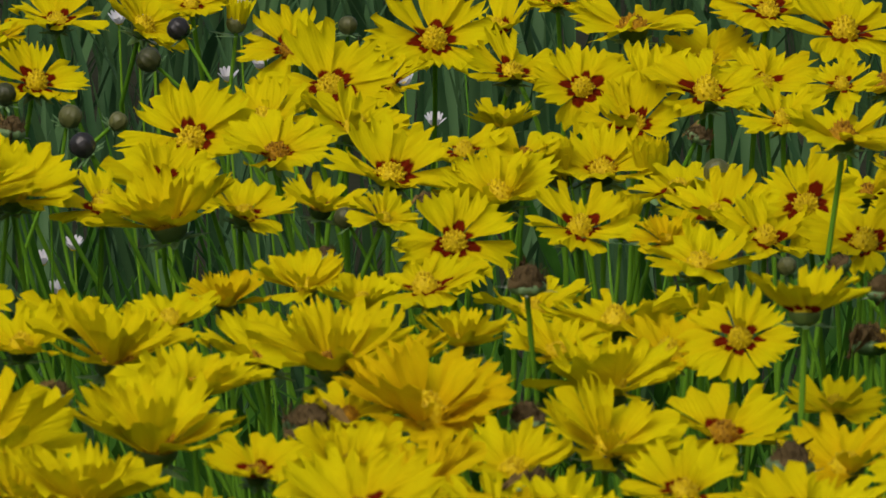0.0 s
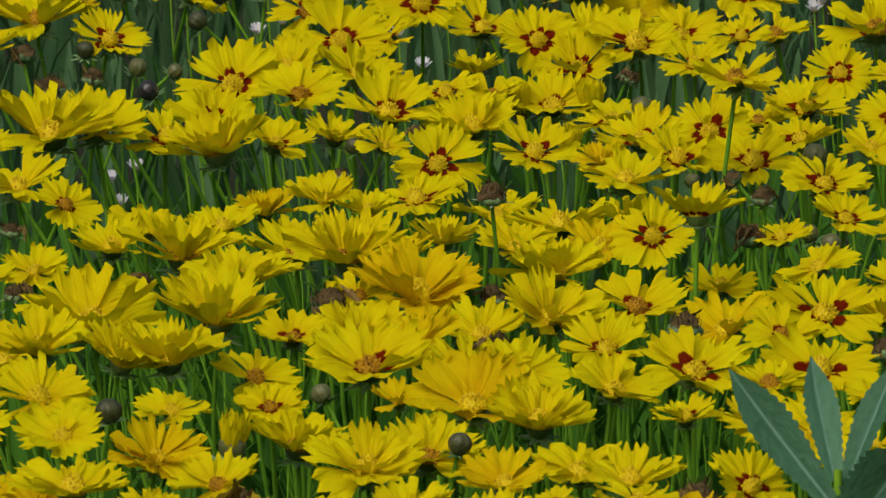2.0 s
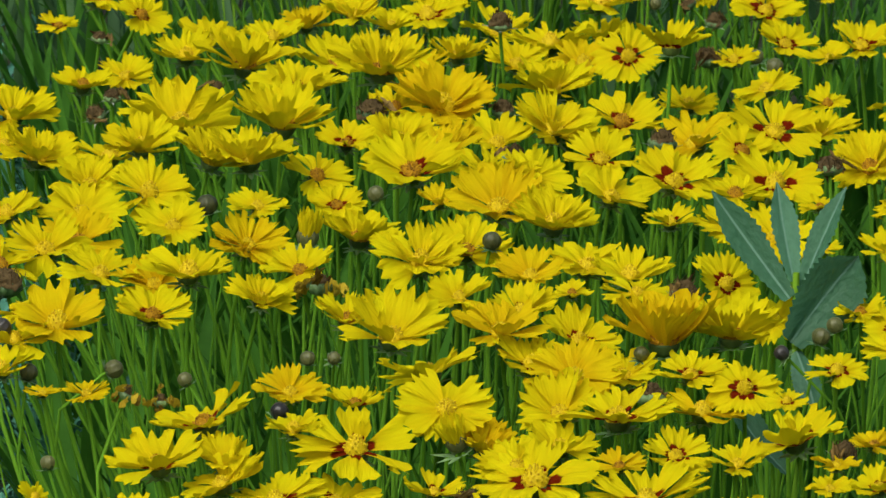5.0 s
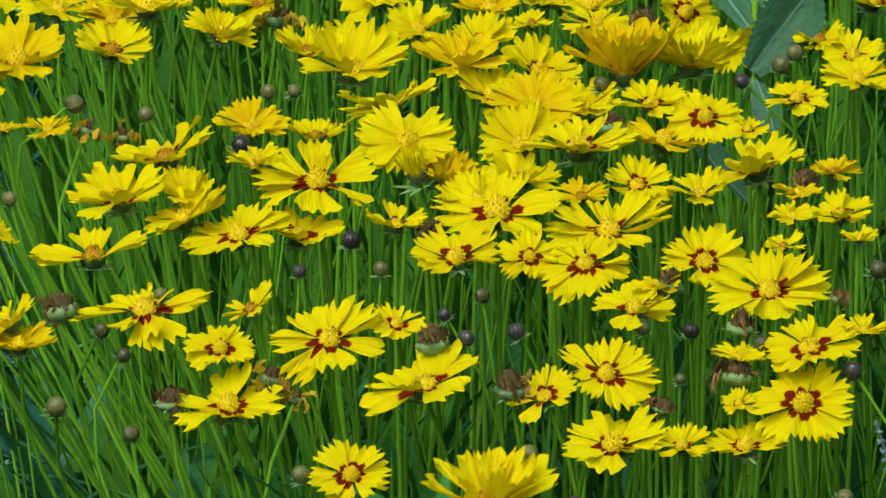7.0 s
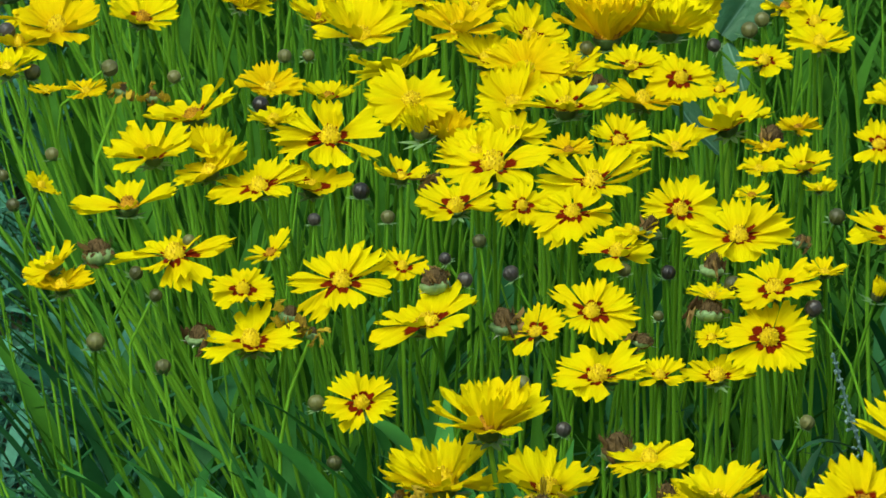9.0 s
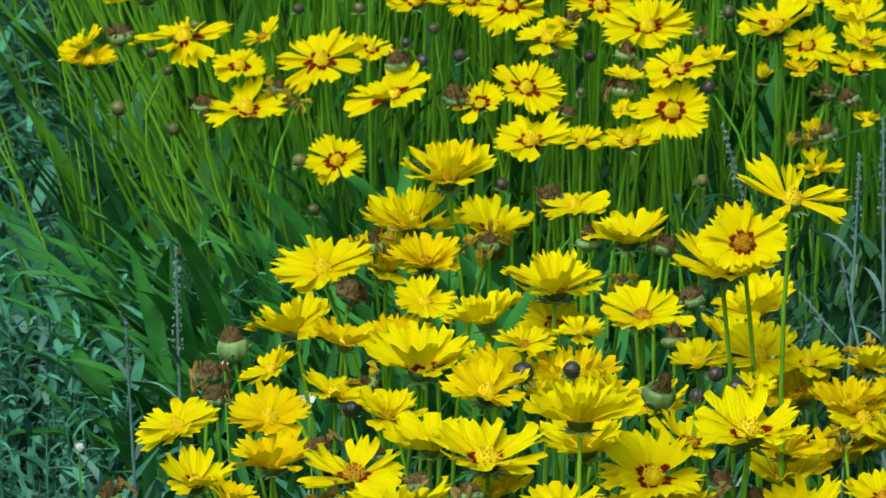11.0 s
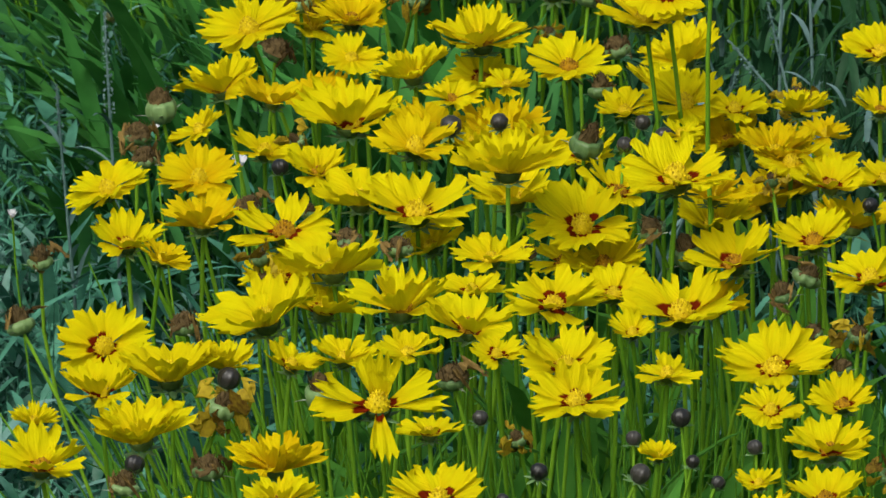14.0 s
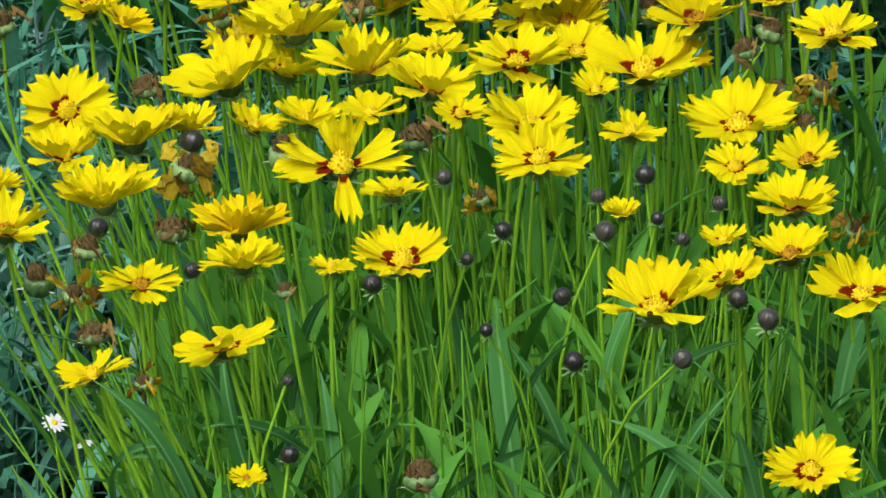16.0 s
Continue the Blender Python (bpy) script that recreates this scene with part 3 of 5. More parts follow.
def scatter(name, mat, label, category, count, where, make):
    """Many small plants that nobody could count, as one mesh."""
    pieces = []
    for _ in range(count):
        x, y = where()
        pieces.append(moved(make(x, y), Matrix.Translation((x, y, -0.01))))
    tagged(new(name, mesh(name, *join(pieces), mat)), label, category, "", "stuff")


def in_bed():
    """Over the two clumps, front and long bed."""
    while True:
        x, y = rng.uniform(-0.62, 0.52), rng.uniform(2.74, 7.3)
        left = -0.15 if y < 3.75 else -0.20 - 0.09 * (y - 4.2)
        if x > left and not 3.72 < y < 4.25 and not (x > 0.12 and 4.2 < y < 4.85):
            return x, y


def height_at(x, y):
    """How high the leaves stand."""
    return 0.27 if y < 3.8 else 0.17 + 0.11 * min(1, max(0, (y - 4.3) / 0.7))


def outward(x, y):
    """Stalks and leaves at the left edge of a clump fan out."""
    left = -0.15 if y < 3.75 else -0.20 - 0.09 * (y - 4.2)
    return -max(0, 0.10 - (x - left)) * 1.1


def bed_leaf(x, y):
    h = height_at(x, y) * (0.8 if y < 3.8 else 1)
    leaf = blade(rng, h * rng.uniform(0.5, 1.05), rng.choice((0.004, 0.006, 0.008, 0.011, 0.015)) * rng.uniform(0.8, 1.2) * (0.9 if y < 4 else 1.2 if y < 4.8 else 0.9), radians(rng.uniform(10, 110 if 4 < y < 4.8 else 75)), 0.3, 6)
    lean = Matrix.Shear("XY", 4, (outward(x, y) * rng.uniform(0.3, 1.1), 0))
    return moved(leaf, lean @ turn("Z", rng.uniform(0, 360)) @ turn("Y", rng.uniform(5, 55) if 4 < y < 4.8 else rng.uniform(0, 30)))


def strap(x, y):
    leaf = blade(rng, rng.uniform(0.10, 0.22) * (0.75 if x < -0.12 or x > 0.08 else 1), rng.uniform(0.007, 0.019), radians(rng.uniform(20, 110)), 0.3, 8)
    lean = Matrix.Shear("XY", 4, (outward(x, y) * rng.uniform(0.3, 1.2), 0))
    return moved(leaf, lean @ turn("Z", rng.uniform(0, 360)) @ turn("Y", rng.uniform(5, 58)))


def upright(x, y):
    leaf = blade(rng, rng.uniform(0.12, 0.26) * (0.75 if x > -0.05 else 1), rng.uniform(0.006, 0.013), radians(rng.uniform(5, 60)), 0.3, 7)
    lean = Matrix.Shear("XY", 4, (outward(x, y) * rng.uniform(0.3, 1.3), 0))
    return moved(leaf, lean @ turn("Z", rng.uniform(0, 360)) @ turn("Y", rng.uniform(0, 18)))


def bed_stem(x, y):
    """A slender stalk that thins out among the flower heads; some nod at the tip."""
    h = height_at(x, y) * rng.uniform(0.8, 1.25)
    lean = Vector((rng.gauss(0, 0.03) + outward(x, y) * h + (0.4 * (x - 0.06) * h / 0.3 if y < 4 else 0), rng.gauss(0, 0.03), h))
    nod = Vector((rng.gauss(0, 0.010), rng.gauss(0, 0.008), 0))
    r = rng.uniform(0.0010, 0.0014)
    return tube(arc(Vector(), Vector((0, 0, h * 0.4)), lean * 0.7 + Vector((rng.gauss(0, 0.012), 0, 0)), lean + nod, 9), r, 0.0005, 5)


def leafy_stem(x, y, low=0.14, high=0.27, size=1.0):
    """A side shoot with lance-shaped leaves all the way up."""
    h = rng.uniform(low, high)
    tip = Vector((rng.gauss(0, 0.02), rng.gauss(0, 0.02), h))
    pts = arc(Vector(), Vector((0, 0, h * 0.4)), tip * 0.75, tip, 7)
    pieces = [tube(pts, 0.0013, 0.0008, 5)]
    for k in range(10):
        leaf = blade(rng, size * rng.uniform(0.04, 0.10), size * rng.uniform(0.005, 0.012), radians(rng.uniform(5, 80)), 0.3, 6)
        pieces.append(moved(leaf, Matrix.Translation(pts[1 + k * 6 // 10]) @ turn("Z", rng.uniform(0, 360)) @ turn("Y", rng.uniform(5, 60))))
    return join(pieces)


def weed_place():
    while True:
        x, y = rng.uniform(-0.75, 0.55), rng.uniform(2.9, 7.5)
        left = -0.19 if y < 3.7 else -0.22 - 0.09 * (y - 4.2)
        if x < left + 0.04 or 3.68 < y < 4.28 or (x > 0.16 and 4.2 < y < 4.5):
            return x, y


def weed(x, y):
    """A low leafy weed: a thin stalk with small narrow leaves."""
    h = rng.uniform(0.05, 0.19) if 3.3 < y < 4.4 else rng.uniform(0.04, 0.14)
    pieces = [tube([Vector((0, 0, 0)), Vector((0.004, 0, h * 0.5)), Vector((rng.gauss(0, 0.012), rng.gauss(0, 0.012), h))], 0.0009, 0.0005, 4)]
    big = rng.choice((0.6, 1.0, 1.0, 1.9))
    for k in range(rng.randint(7, 13)):
        z = h * rng.uniform(0.1, 1.0)
        leaf = blade(rng, big * rng.uniform(0.018, 0.045), big * rng.uniform(0.003, 0.007), radians(rng.uniform(20, 90)), 0.3, 4)
        pieces.append(moved(leaf, Matrix.Translation((0, 0, z)) @ turn("Z", rng.uniform(0, 360)) @ turn("Y", rng.uniform(15, 70))))
    return moved(join(pieces), turn("Z", rng.uniform(0, 360)))


def rough_place():
    """Round the bed, and not in it."""
    while True:
        x, y = rng.gauss(0, 1.3), rng.uniform(1.6, 11)
        if x < -0.75 or x > 0.55 or y < 2.2:
            return x, y


def downy_weed(x, y):
    """A low weed with a few broader, greyish leaves."""
    h = rng.uniform(0.03, 0.13)
    pieces = [tube([Vector((0, 0, 0)), Vector((0.003, 0, h * 0.5)), Vector((rng.gauss(0, 0.01), rng.gauss(0, 0.01), h))], 0.0011, 0.0007, 4)]
    for k in range(rng.randint(5, 9)):
        leaf = blade(rng, rng.uniform(0.022, 0.055), rng.uniform(0.005, 0.011), radians(rng.uniform(10, 80)), 0.3, 6)
        pieces.append(moved(leaf, Matrix.Translation((0, 0, h * rng.uniform(0.2, 1.0))) @ turn("Z", rng.uniform(0, 360)) @ turn("Y", rng.uniform(15, 75))))
    return join(pieces)


def far_blade(x, y):
    return moved(blade(rng, rng.uniform(0.10, 0.30), rng.uniform(0.005, 0.010), radians(rng.uniform(10, 70)), 0.3, 5), turn("Z", rng.uniform(0, 360)))


scatter("bed_foliage", FOLIAGE, "dense narrow green leaves filling the flower bed", "foliage", 6500, in_bed, bed_leaf)
scatter("strap_leaves", STRAP, "long strap leaves at the foot of the flower bed", "foliage", 2200, lambda: (rng.uniform(-0.16, 0.13), 4.16 + 0.8 * rng.random() ** 1.2), strap)
scatter("stem_thicket", FILLER, "thicket of upright green stalks under the flowers", "stalks", 1000, lambda: in_bed() if rng.random() < 0.12 else (rng.uniform(-0.10, 0.3), rng.uniform(2.72, 3.4)), bed_stem)
scatter("rear_stalks", STEM_REAR, "crowded upright green stalks of the long bed", "stalks", 300, lambda: (rng.uniform(-0.36, 0.16), 4.78 + 2.0 * rng.random() ** 1.4), bed_stem)
scatter("leafy_shoots", SHOOT, "leafy green side shoots between the flower stalks", "foliage", 470, lambda: (rng.uniform(-0.12, 0.31), rng.uniform(2.74, 3.5)), leafy_stem)
scatter("leafy_skirt", STRAP, "leafy green shoots at the foot of the flower bed", "foliage", 380, lambda: (rng.uniform(-0.21, 0.12), rng.uniform(4.10, 4.5)), lambda x, y: leafy_stem(x, y, 0.06, 0.17, 0.85))
scatter("tall_weeds", SHADED_WEED, "taller blue-green weeds beside the flower bed, coloured as in shade", "weeds", 300, lambda: (rng.uniform(0.11, 0.42), rng.uniform(4.08, 4.6)), lambda x, y: leafy_stem(x, y, 0.10, 0.27, 0.6))
scatter("upright_leaves", STRAP, "upright narrow leaves between the flower stalks", "foliage", 420, lambda: (rng.uniform(-0.22, 0.10), rng.uniform(4.2, 4.75)), upright)
scatter("low_weeds", WEED, "low blue-green weeds with small narrow leaves", "weeds", 2500, weed_place, weed)
scatter("downy_weeds", DOWNY, "low weeds with broader grey-green downy leaves", "weeds", 560, lambda: (rng.uniform(-0.45, -0.12) if rng.random() < 0.75 else rng.uniform(0.1, 0.4), rng.uniform(3.55, 4.5)), downy_weed)
scatter("far_grass", GRASS, "long grass and leaves behind the flower bed", "grass", 5200, lambda: (rng.uniform(-1.3, 0.8), 7.1 + 5.5 * rng.random() ** 1.3), far_blade)
scatter("rough_grass", GRASS, "short rough grass round the flower bed", "grass", 5500, rough_place, lambda x, y: moved(blade(rng, rng.uniform(0.05, 0.14), rng.uniform(0.004, 0.008), radians(rng.uniform(15, 90)), 0.3, 4), turn("Z", rng.uniform(0, 360))))


def edge_leaf(x, y):
    """A long lance-shaped leaf that arches out of the bed's edge."""
    leaf = blade(rng, rng.uniform(0.06, 0.16), rng.uniform(0.008, 0.018), radians(rng.uniform(15, 85)), 0.3, 8)
    return moved(leaf, Matrix.Translation((0, 0, rng.uniform(0.02, 0.15))) @ turn("Z", rng.gauss(200, 60)) @ turn("Y", rng.uniform(5, 42)))


def lance_leaf(x, y):
    """A broad lance-shaped leaf part of the way up among the stalks."""
    leaf = blade(rng, rng.uniform(0.07, 0.15) * (0.8 if y < 4 else 1), rng.uniform(0.008, 0.015), radians(rng.uniform(10, 75)), 0.3, 8)
    return moved(leaf, Matrix.Translation((0, 0, rng.uniform(0.03, 0.45) * height_at(x, y))) @ turn("Z", rng.uniform(0, 360)) @ turn("Y", rng.uniform(5, 48)))


def carpet_weed(x, y):
    """A leafy weed that fills the ground beside the bed, taller towards the back."""
    h = rng.uniform(0.35, 1.0) * (0.10 + 0.10 * min(1, max(0, (y - 3.75) / 0.7)))
    tip = Vector((rng.gauss(0, 0.02), rng.gauss(0, 0.02), h))
    pts = arc(Vector(), Vector((0, 0, h * 0.4)), tip * 0.75, tip, 6)
    pieces = [tube(pts, 0.0011, 0.0006, 4)]
    size = rng.choice((0.35, 0.45, 0.5, 0.6, 0.85))
    for k in range(rng.randint(12, 18)):
        leaf = blade(rng, size * rng.uniform(0.022, 0.05), size * rng.uniform(0.005, 0.011), radians(rng.uniform(10, 90)), 0.3, 5)
        pieces.append(moved(leaf, Matrix.Translation(pts[rng.randint(2, 5)] + Vector((0, 0, rng.gauss(0, 0.01)))) @ turn("Z", rng.uniform(0, 360)) @ turn("Y", rng.uniform(20, 80))))
    return join(pieces)


def carpet_place():
    while True:
        x, y = rng.uniform(-0.48, -0.07), rng.uniform(3.65, 4.6)
        if x < -0.10 - 0.22 * max(0, y - 4.2) or y < 4.15:
            return x, y


scatter("edge_leaves", EDGE, "long arching lance-shaped leaves at the bed's edge", "foliage", 850, lambda: (0.0 - 0.24 * rng.random(), rng.uniform(4.24, 4.66)), edge_leaf)
scatter("lance_leaves", LANCE, "lance-shaped leaves between the stalks of the long bed", "foliage", 420, lambda: (rng.uniform(-0.33, 0.02) if rng.random() < 0.8 else rng.uniform(0.02, 0.2), rng.uniform(4.5, 5.15)), lance_leaf)
scatter("front_lance_leaves", LANCE, "broad lance-shaped leaves at the foot of the front clump", "foliage", 290, lambda: (rng.uniform(-0.09, 0.30), rng.uniform(2.72, 3.25)), lance_leaf)
scatter("weed_carpet", WEED, "blue-green leafy weeds crowding the bed's edge", "weeds", 1150, carpet_place, carpet_weed)
scatter("pale_weeds", DOWNY, "pale grey-green downy weeds among the darker ones", "weeds", 230, carpet_place, carpet_weed)
for _ in range(48):
    rosette(rng.uniform(-0.13, 0.31), rng.uniform(2.70, 2.98), 9, rng.uniform(0.75, 1.12))


# ---- the flowers: place of the disc, diameter, look, tilt to the viewer, lean, rise of the petals ----
# long bed
bloom(-0.188, 6.801, 0.359, 0.0549, 'r', 35, 0, 10)
bloom(-0.228, 6.688, 0.353, 0.0561, 'r', 30, -10, 5)
bloom(-0.277, 6.524, 0.351, 0.0590, 'r', 35, -5, 5)
bloom(-0.151, 6.731, 0.354, 0.0467, 'r', 20, 15, 15)
bloom(-0.119, 6.689, 0.352, 0.0463, 'r', 40, 10, 5)
bloom(-0.065, 6.670, 0.352, 0.0583, 'r', 15, 8, 15)
bloom(-0.353, 6.659, 0.358, 0.0461, 'r', 30, 20, 10)
bloom(-0.250, 6.774, 0.359, 0.0472, 'm', 25, -15, 10)
bloom(-0.101, 6.821, 0.363, 0.0601, 'y', -5, 0, 10)
bloom(-0.007, 6.776, 0.366, 0.0570, 'r', 20, 10, 10)
bloom(-0.355, 6.799, 0.368, 0.0425, 'r', 10, 0, 10)
bloom(-0.149, 6.590, 0.349, 0.0311, 'y', 0, 0, 25)
bloom(-0.189, 6.432, 0.348, 0.0532, 'r', 20, 5, 20)
bloom(-0.154, 6.229, 0.349, 0.0487, 'r', 40, 0, 5)
bloom(-0.106, 6.273, 0.348, 0.0469, 'r', 20, 5, 10)
bloom(-0.053, 6.322, 0.347, 0.0496, 'r', 10, 0, 15)
bloom(-0.018, 6.356, 0.347, 0.0488, 'r', 40, -5, 5)
bloom(-0.002, 6.220, 0.392, 0.0510, 'y', 5, 0, 15)
bloom(-0.031, 6.600, 0.350, 0.0383, 'm', 20, 0, 10)
bloom(-0.007, 6.676, 0.355, 0.0340, 'r', 20, 0, 5)
bloom(-0.268, 6.259, 0.352, 0.0602, 'y', 5, -15, 30)
bloom(-0.241, 6.302, 0.350, 0.0382, 'm', 15, 20, 25)
bloom(-0.240, 6.499, 0.349, 0.0469, 'm', 20, 0, 10)
bloom(-0.212, 6.328, 0.349, 0.0384, 'y', 0, 10, 20)
bloom(-0.336, 6.333, 0.353, 0.0544, 'y', 15, 0, 20)
bloom(-0.162, 6.506, 0.348, 0.0399, 'r', 15, 0, 5)
bloom(-0.137, 6.509, 0.347, 0.0353, 'y', 10, 0, 10)
bloom(-0.056, 6.158, 0.350, 0.0543, 'y', 5, 5, 10)
bloom(-0.036, 5.916, 0.357, 0.0431, 'r', 35, 0, 5)
bloom(-0.009, 5.660, 0.405, 0.0408, 'r', -5, 0, 35)
bloom(-0.083, 5.967, 0.355, 0.0520, 'y', 3, 0, 8)
bloom(-0.101, 5.870, 0.359, 0.0386, 'y', 15, 10, 20)
bloom(-0.136, 5.893, 0.359, 0.0368, 'y', 0, 0, 50)
bloom(-0.177, 5.811, 0.363, 0.0601, 'y', 5, 0, 30)
bloom(-0.203, 6.068, 0.354, 0.0384, 'y', 10, 0, 20)
bloom(-0.179, 6.017, 0.355, 0.0337, 'y', 5, 5, 20)
bloom(-0.229, 6.007, 0.357, 0.0315, 'y', 10, 0, 40)
bloom(-0.299, 6.853, 0.369, 0.0328, 'm', 20, 0, 10)
bloom(-0.041, 6.821, 0.370, 0.0475, 'r', 20, 10, 10)
bloom(-0.136, 6.870, 0.369, 0.0329, 'r', 20, 0, 10)
bloom(-0.376, 6.761, 0.366, 0.0223, 'y', 10, 0, 10)
bloom(-0.257, 5.822, 0.363, 0.0603, 'y', 5, 5, 20)
bloom(-0.293, 5.857, 0.362, 0.0406, 'y', 10, 0, 20)
bloom(-0.071, 6.240, 0.348, 0.0288, 'y', 10, 0, 20)
bloom(-0.185, 6.297, 0.349, 0.0292, 'y', 10, 20, 15)
bud(-0.310, 6.738, 0.359, 0.0128)
bud(-0.302, 6.810, 0.364, 0.0120)
bud(-0.321, 6.502, 0.352, 0.0129)
bud(-0.332, 6.581, 0.354, 0.0119)
bud(-0.056, 6.461, 0.347, 0.0128)
bud(-0.265, 6.796, 0.361, 0.0112)
bud(-0.228, 6.832, 0.363, 0.0100)
bud(-0.311, 6.572, 0.353, 0.0095)
bud(-0.023, 6.168, 0.349, 0.0087)
bud(-0.201, 6.303, 0.349, 0.0101)
opening_bud(-0.123, 6.518, 0.347, 0.0200)
opening_bud(-0.084, 6.511, 0.347, 0.0200)
opening_bud(-0.091, 6.347, 0.347, 0.0170)
opening_bud(-0.279, 6.854, 0.368, 0.0151)
seed_head(-0.353, 6.534, 0.354, 0.0142)
seed_head(-0.109, 5.800, 0.395, 0.0171)
seed_head(-0.201, 6.172, 0.352, 0.0109)
seed_head(-0.066, 6.567, 0.348, 0.0119)
seed_head(0.009, 5.927, 0.356, 0.0144)
seed_head(0.014, 6.093, 0.351, 0.0150)
seed_head(-0.002, 6.167, 0.349, 0.0109)
seed_head(-0.170, 6.355, 0.348, 0.0114)
# long bed
bloom(-0.397, 6.712, 0.362, 0.0636, 'y', -5, 0, 20)
bloom(-0.431, 6.715, 0.367, 0.0301, 'm', 10, 0, 10)
bloom(-0.358, 6.310, 0.354, 0.0691, 'y', 0, 0, 30)
bloom(-0.339, 6.375, 0.353, 0.0444, 'y', 5, 20, 30)
bloom(-0.395, 6.243, 0.355, 0.0435, 'y', 15, 0, 15)
bloom(-0.358, 6.102, 0.357, 0.0515, 'y', 5, 0, 15)
bloom(-0.329, 6.030, 0.358, 0.0359, 'm', 20, 30, 10)
bloom(-0.375, 5.980, 0.359, 0.0267, 'm', 10, 0, 10)
bloom(-0.420, 6.617, 0.359, 0.0429, 'm', 10, 0, 10)
seed_head(-0.396, 6.609, 0.357, 0.0165)
seed_head(-0.375, 6.496, 0.354, 0.0162)
bud(-0.365, 6.641, 0.356, 0.0116)
seed_head(-0.348, 5.933, 0.360, 0.0118)
bloom(0.067, 6.663, 0.360, 0.0596, 'm', 15, 0, 15)
bloom(0.048, 6.555, 0.351, 0.0423, 'r', 35, 0, 5)
bloom(0.078, 6.386, 0.350, 0.0380, 'r', 25, 0, 5)
bloom(0.031, 6.433, 0.348, 0.0479, 'r', 20, 0, 10)
bloom(0.075, 6.534, 0.352, 0.0292, 'y', 10, 0, 10)
bloom(0.030, 6.316, 0.348, 0.0439, 'r', 10, 0, 10)
bloom(0.067, 6.272, 0.350, 0.0373, 'y', 10, 0, 10)
bud(0.038, 6.254, 0.349, 0.0149)
bloom(0.044, 6.127, 0.352, 0.0425, 'r', 25, 20, 10)
bloom(0.056, 5.971, 0.357, 0.0384, 'r', 15, 15, 10)
bloom(0.079, 6.196, 0.351, 0.0276, 'y', 10, 0, 10)
seed_head(0.012, 5.898, 0.359, 0.0160)
bud(0.039, 5.922, 0.358, 0.0102)
bud(0.050, 5.882, 0.359, 0.0116)
bloom(0.026, 5.897, 0.359, 0.0292, 'm', 10, 0, 10)
bloom(0.082, 5.916, 0.359, 0.0263, 'y', 10, 0, 10)
bloom(0.045, 5.767, 0.364, 0.0399, 'y', 5, -20, 10)
bloom(0.080, 5.711, 0.366, 0.0282, 'm', 15, 0, 10)
bloom(0.001, 5.693, 0.366, 0.0365, 'y', 10, 0, 15)
bloom(-0.345, 5.723, 0.366, 0.0368, 'y', 10, 0, 20)
bloom(-0.281, 5.567, 0.371, 0.0633, 'y', 10, 0, 30)
bloom(-0.297, 5.473, 0.374, 0.0459, 'y', 15, 0, 20)
bloom(-0.257, 5.423, 0.376, 0.0428, 'y', 10, 20, 25)
bloom(-0.224, 5.567, 0.372, 0.0577, 'y', 10, 5, 30)
bloom(-0.222, 5.708, 0.368, 0.0536, 'y', 5, 0, 20)
bloom(-0.323, 5.766, 0.365, 0.0343, 'y', 20, 0, 15)
seed_head(-0.268, 5.712, 0.367, 0.0127)
seed_head(-0.177, 5.634, 0.370, 0.0195)
seed_head(-0.103, 5.650, 0.369, 0.0153)
seed_head(-0.012, 5.534, 0.373, 0.0191)
seed_head(-0.093, 5.449, 0.377, 0.0148)
seed_head(0.080, 5.437, 0.377, 0.0174)
seed_head(-0.326, 5.687, 0.367, 0.0127)
seed_head(-0.331, 5.609, 0.369, 0.0139)
bloom(-0.137, 5.647, 0.370, 0.0586, 'y', 20, 0, 30)
bloom(-0.164, 5.646, 0.370, 0.0335, 'y', 10, 0, 15)
bloom(-0.073, 5.567, 0.372, 0.0522, 'y', 15, 10, 20)
bloom(-0.078, 5.741, 0.365, 0.0511, 'y', 0, 0, 30)
bloom(-0.036, 5.606, 0.370, 0.0470, 'm', 15, 15, 15)
bloom(0.050, 5.579, 0.371, 0.0550, 'r', 20, 10, 10)
bloom(-0.045, 5.452, 0.376, 0.0430, 'm', 20, 5, 10)
bloom(-0.004, 5.368, 0.379, 0.0502, 'r', 20, 10, 10)
bloom(0.032, 5.498, 0.374, 0.0379, 'm', 20, 10, 10)
bloom(0.050, 5.365, 0.379, 0.0527, 'r', 15, 10, 10)
bloom(0.029, 5.327, 0.380, 0.0393, 'y', 10, 0, 10)
bloom(-0.037, 5.307, 0.381, 0.0417, 'y', 15, 15, 15)
bloom(-0.146, 5.384, 0.379, 0.0530, 'm', 15, 0, 30)
bloom(-0.096, 5.257, 0.383, 0.0517, 'y', 20, 0, 25)
bloom(-0.066, 5.206, 0.383, 0.0460, 'y', 10, 5, 30)
bloom(-0.186, 5.495, 0.375, 0.0325, 'm', 15, 0, 30)
bloom(-0.317, 5.329, 0.378, 0.0420, 'y', 20, 0, 20)
bloom(-0.284, 5.307, 0.379, 0.0471, 'y', 25, 0, 10)
bloom(-0.236, 5.419, 0.377, 0.0481, 'y', 0, 0, 30)
bloom(-0.265, 5.190, 0.382, 0.0383, 'y', 20, 0, 10)
bloom(-0.224, 5.259, 0.381, 0.0337, 'y', 15, 0, 10)
opening_bud(-0.195, 5.210, 0.383, 0.0192)
bud(-0.251, 5.264, 0.381, 0.0130)
bloom(-0.182, 5.262, 0.382, 0.0311, 'm', 20, 0, 10)
bloom(-0.128, 5.275, 0.382, 0.0259, 'y', 10, 0, 15)
bud(-0.163, 5.306, 0.381, 0.0104)
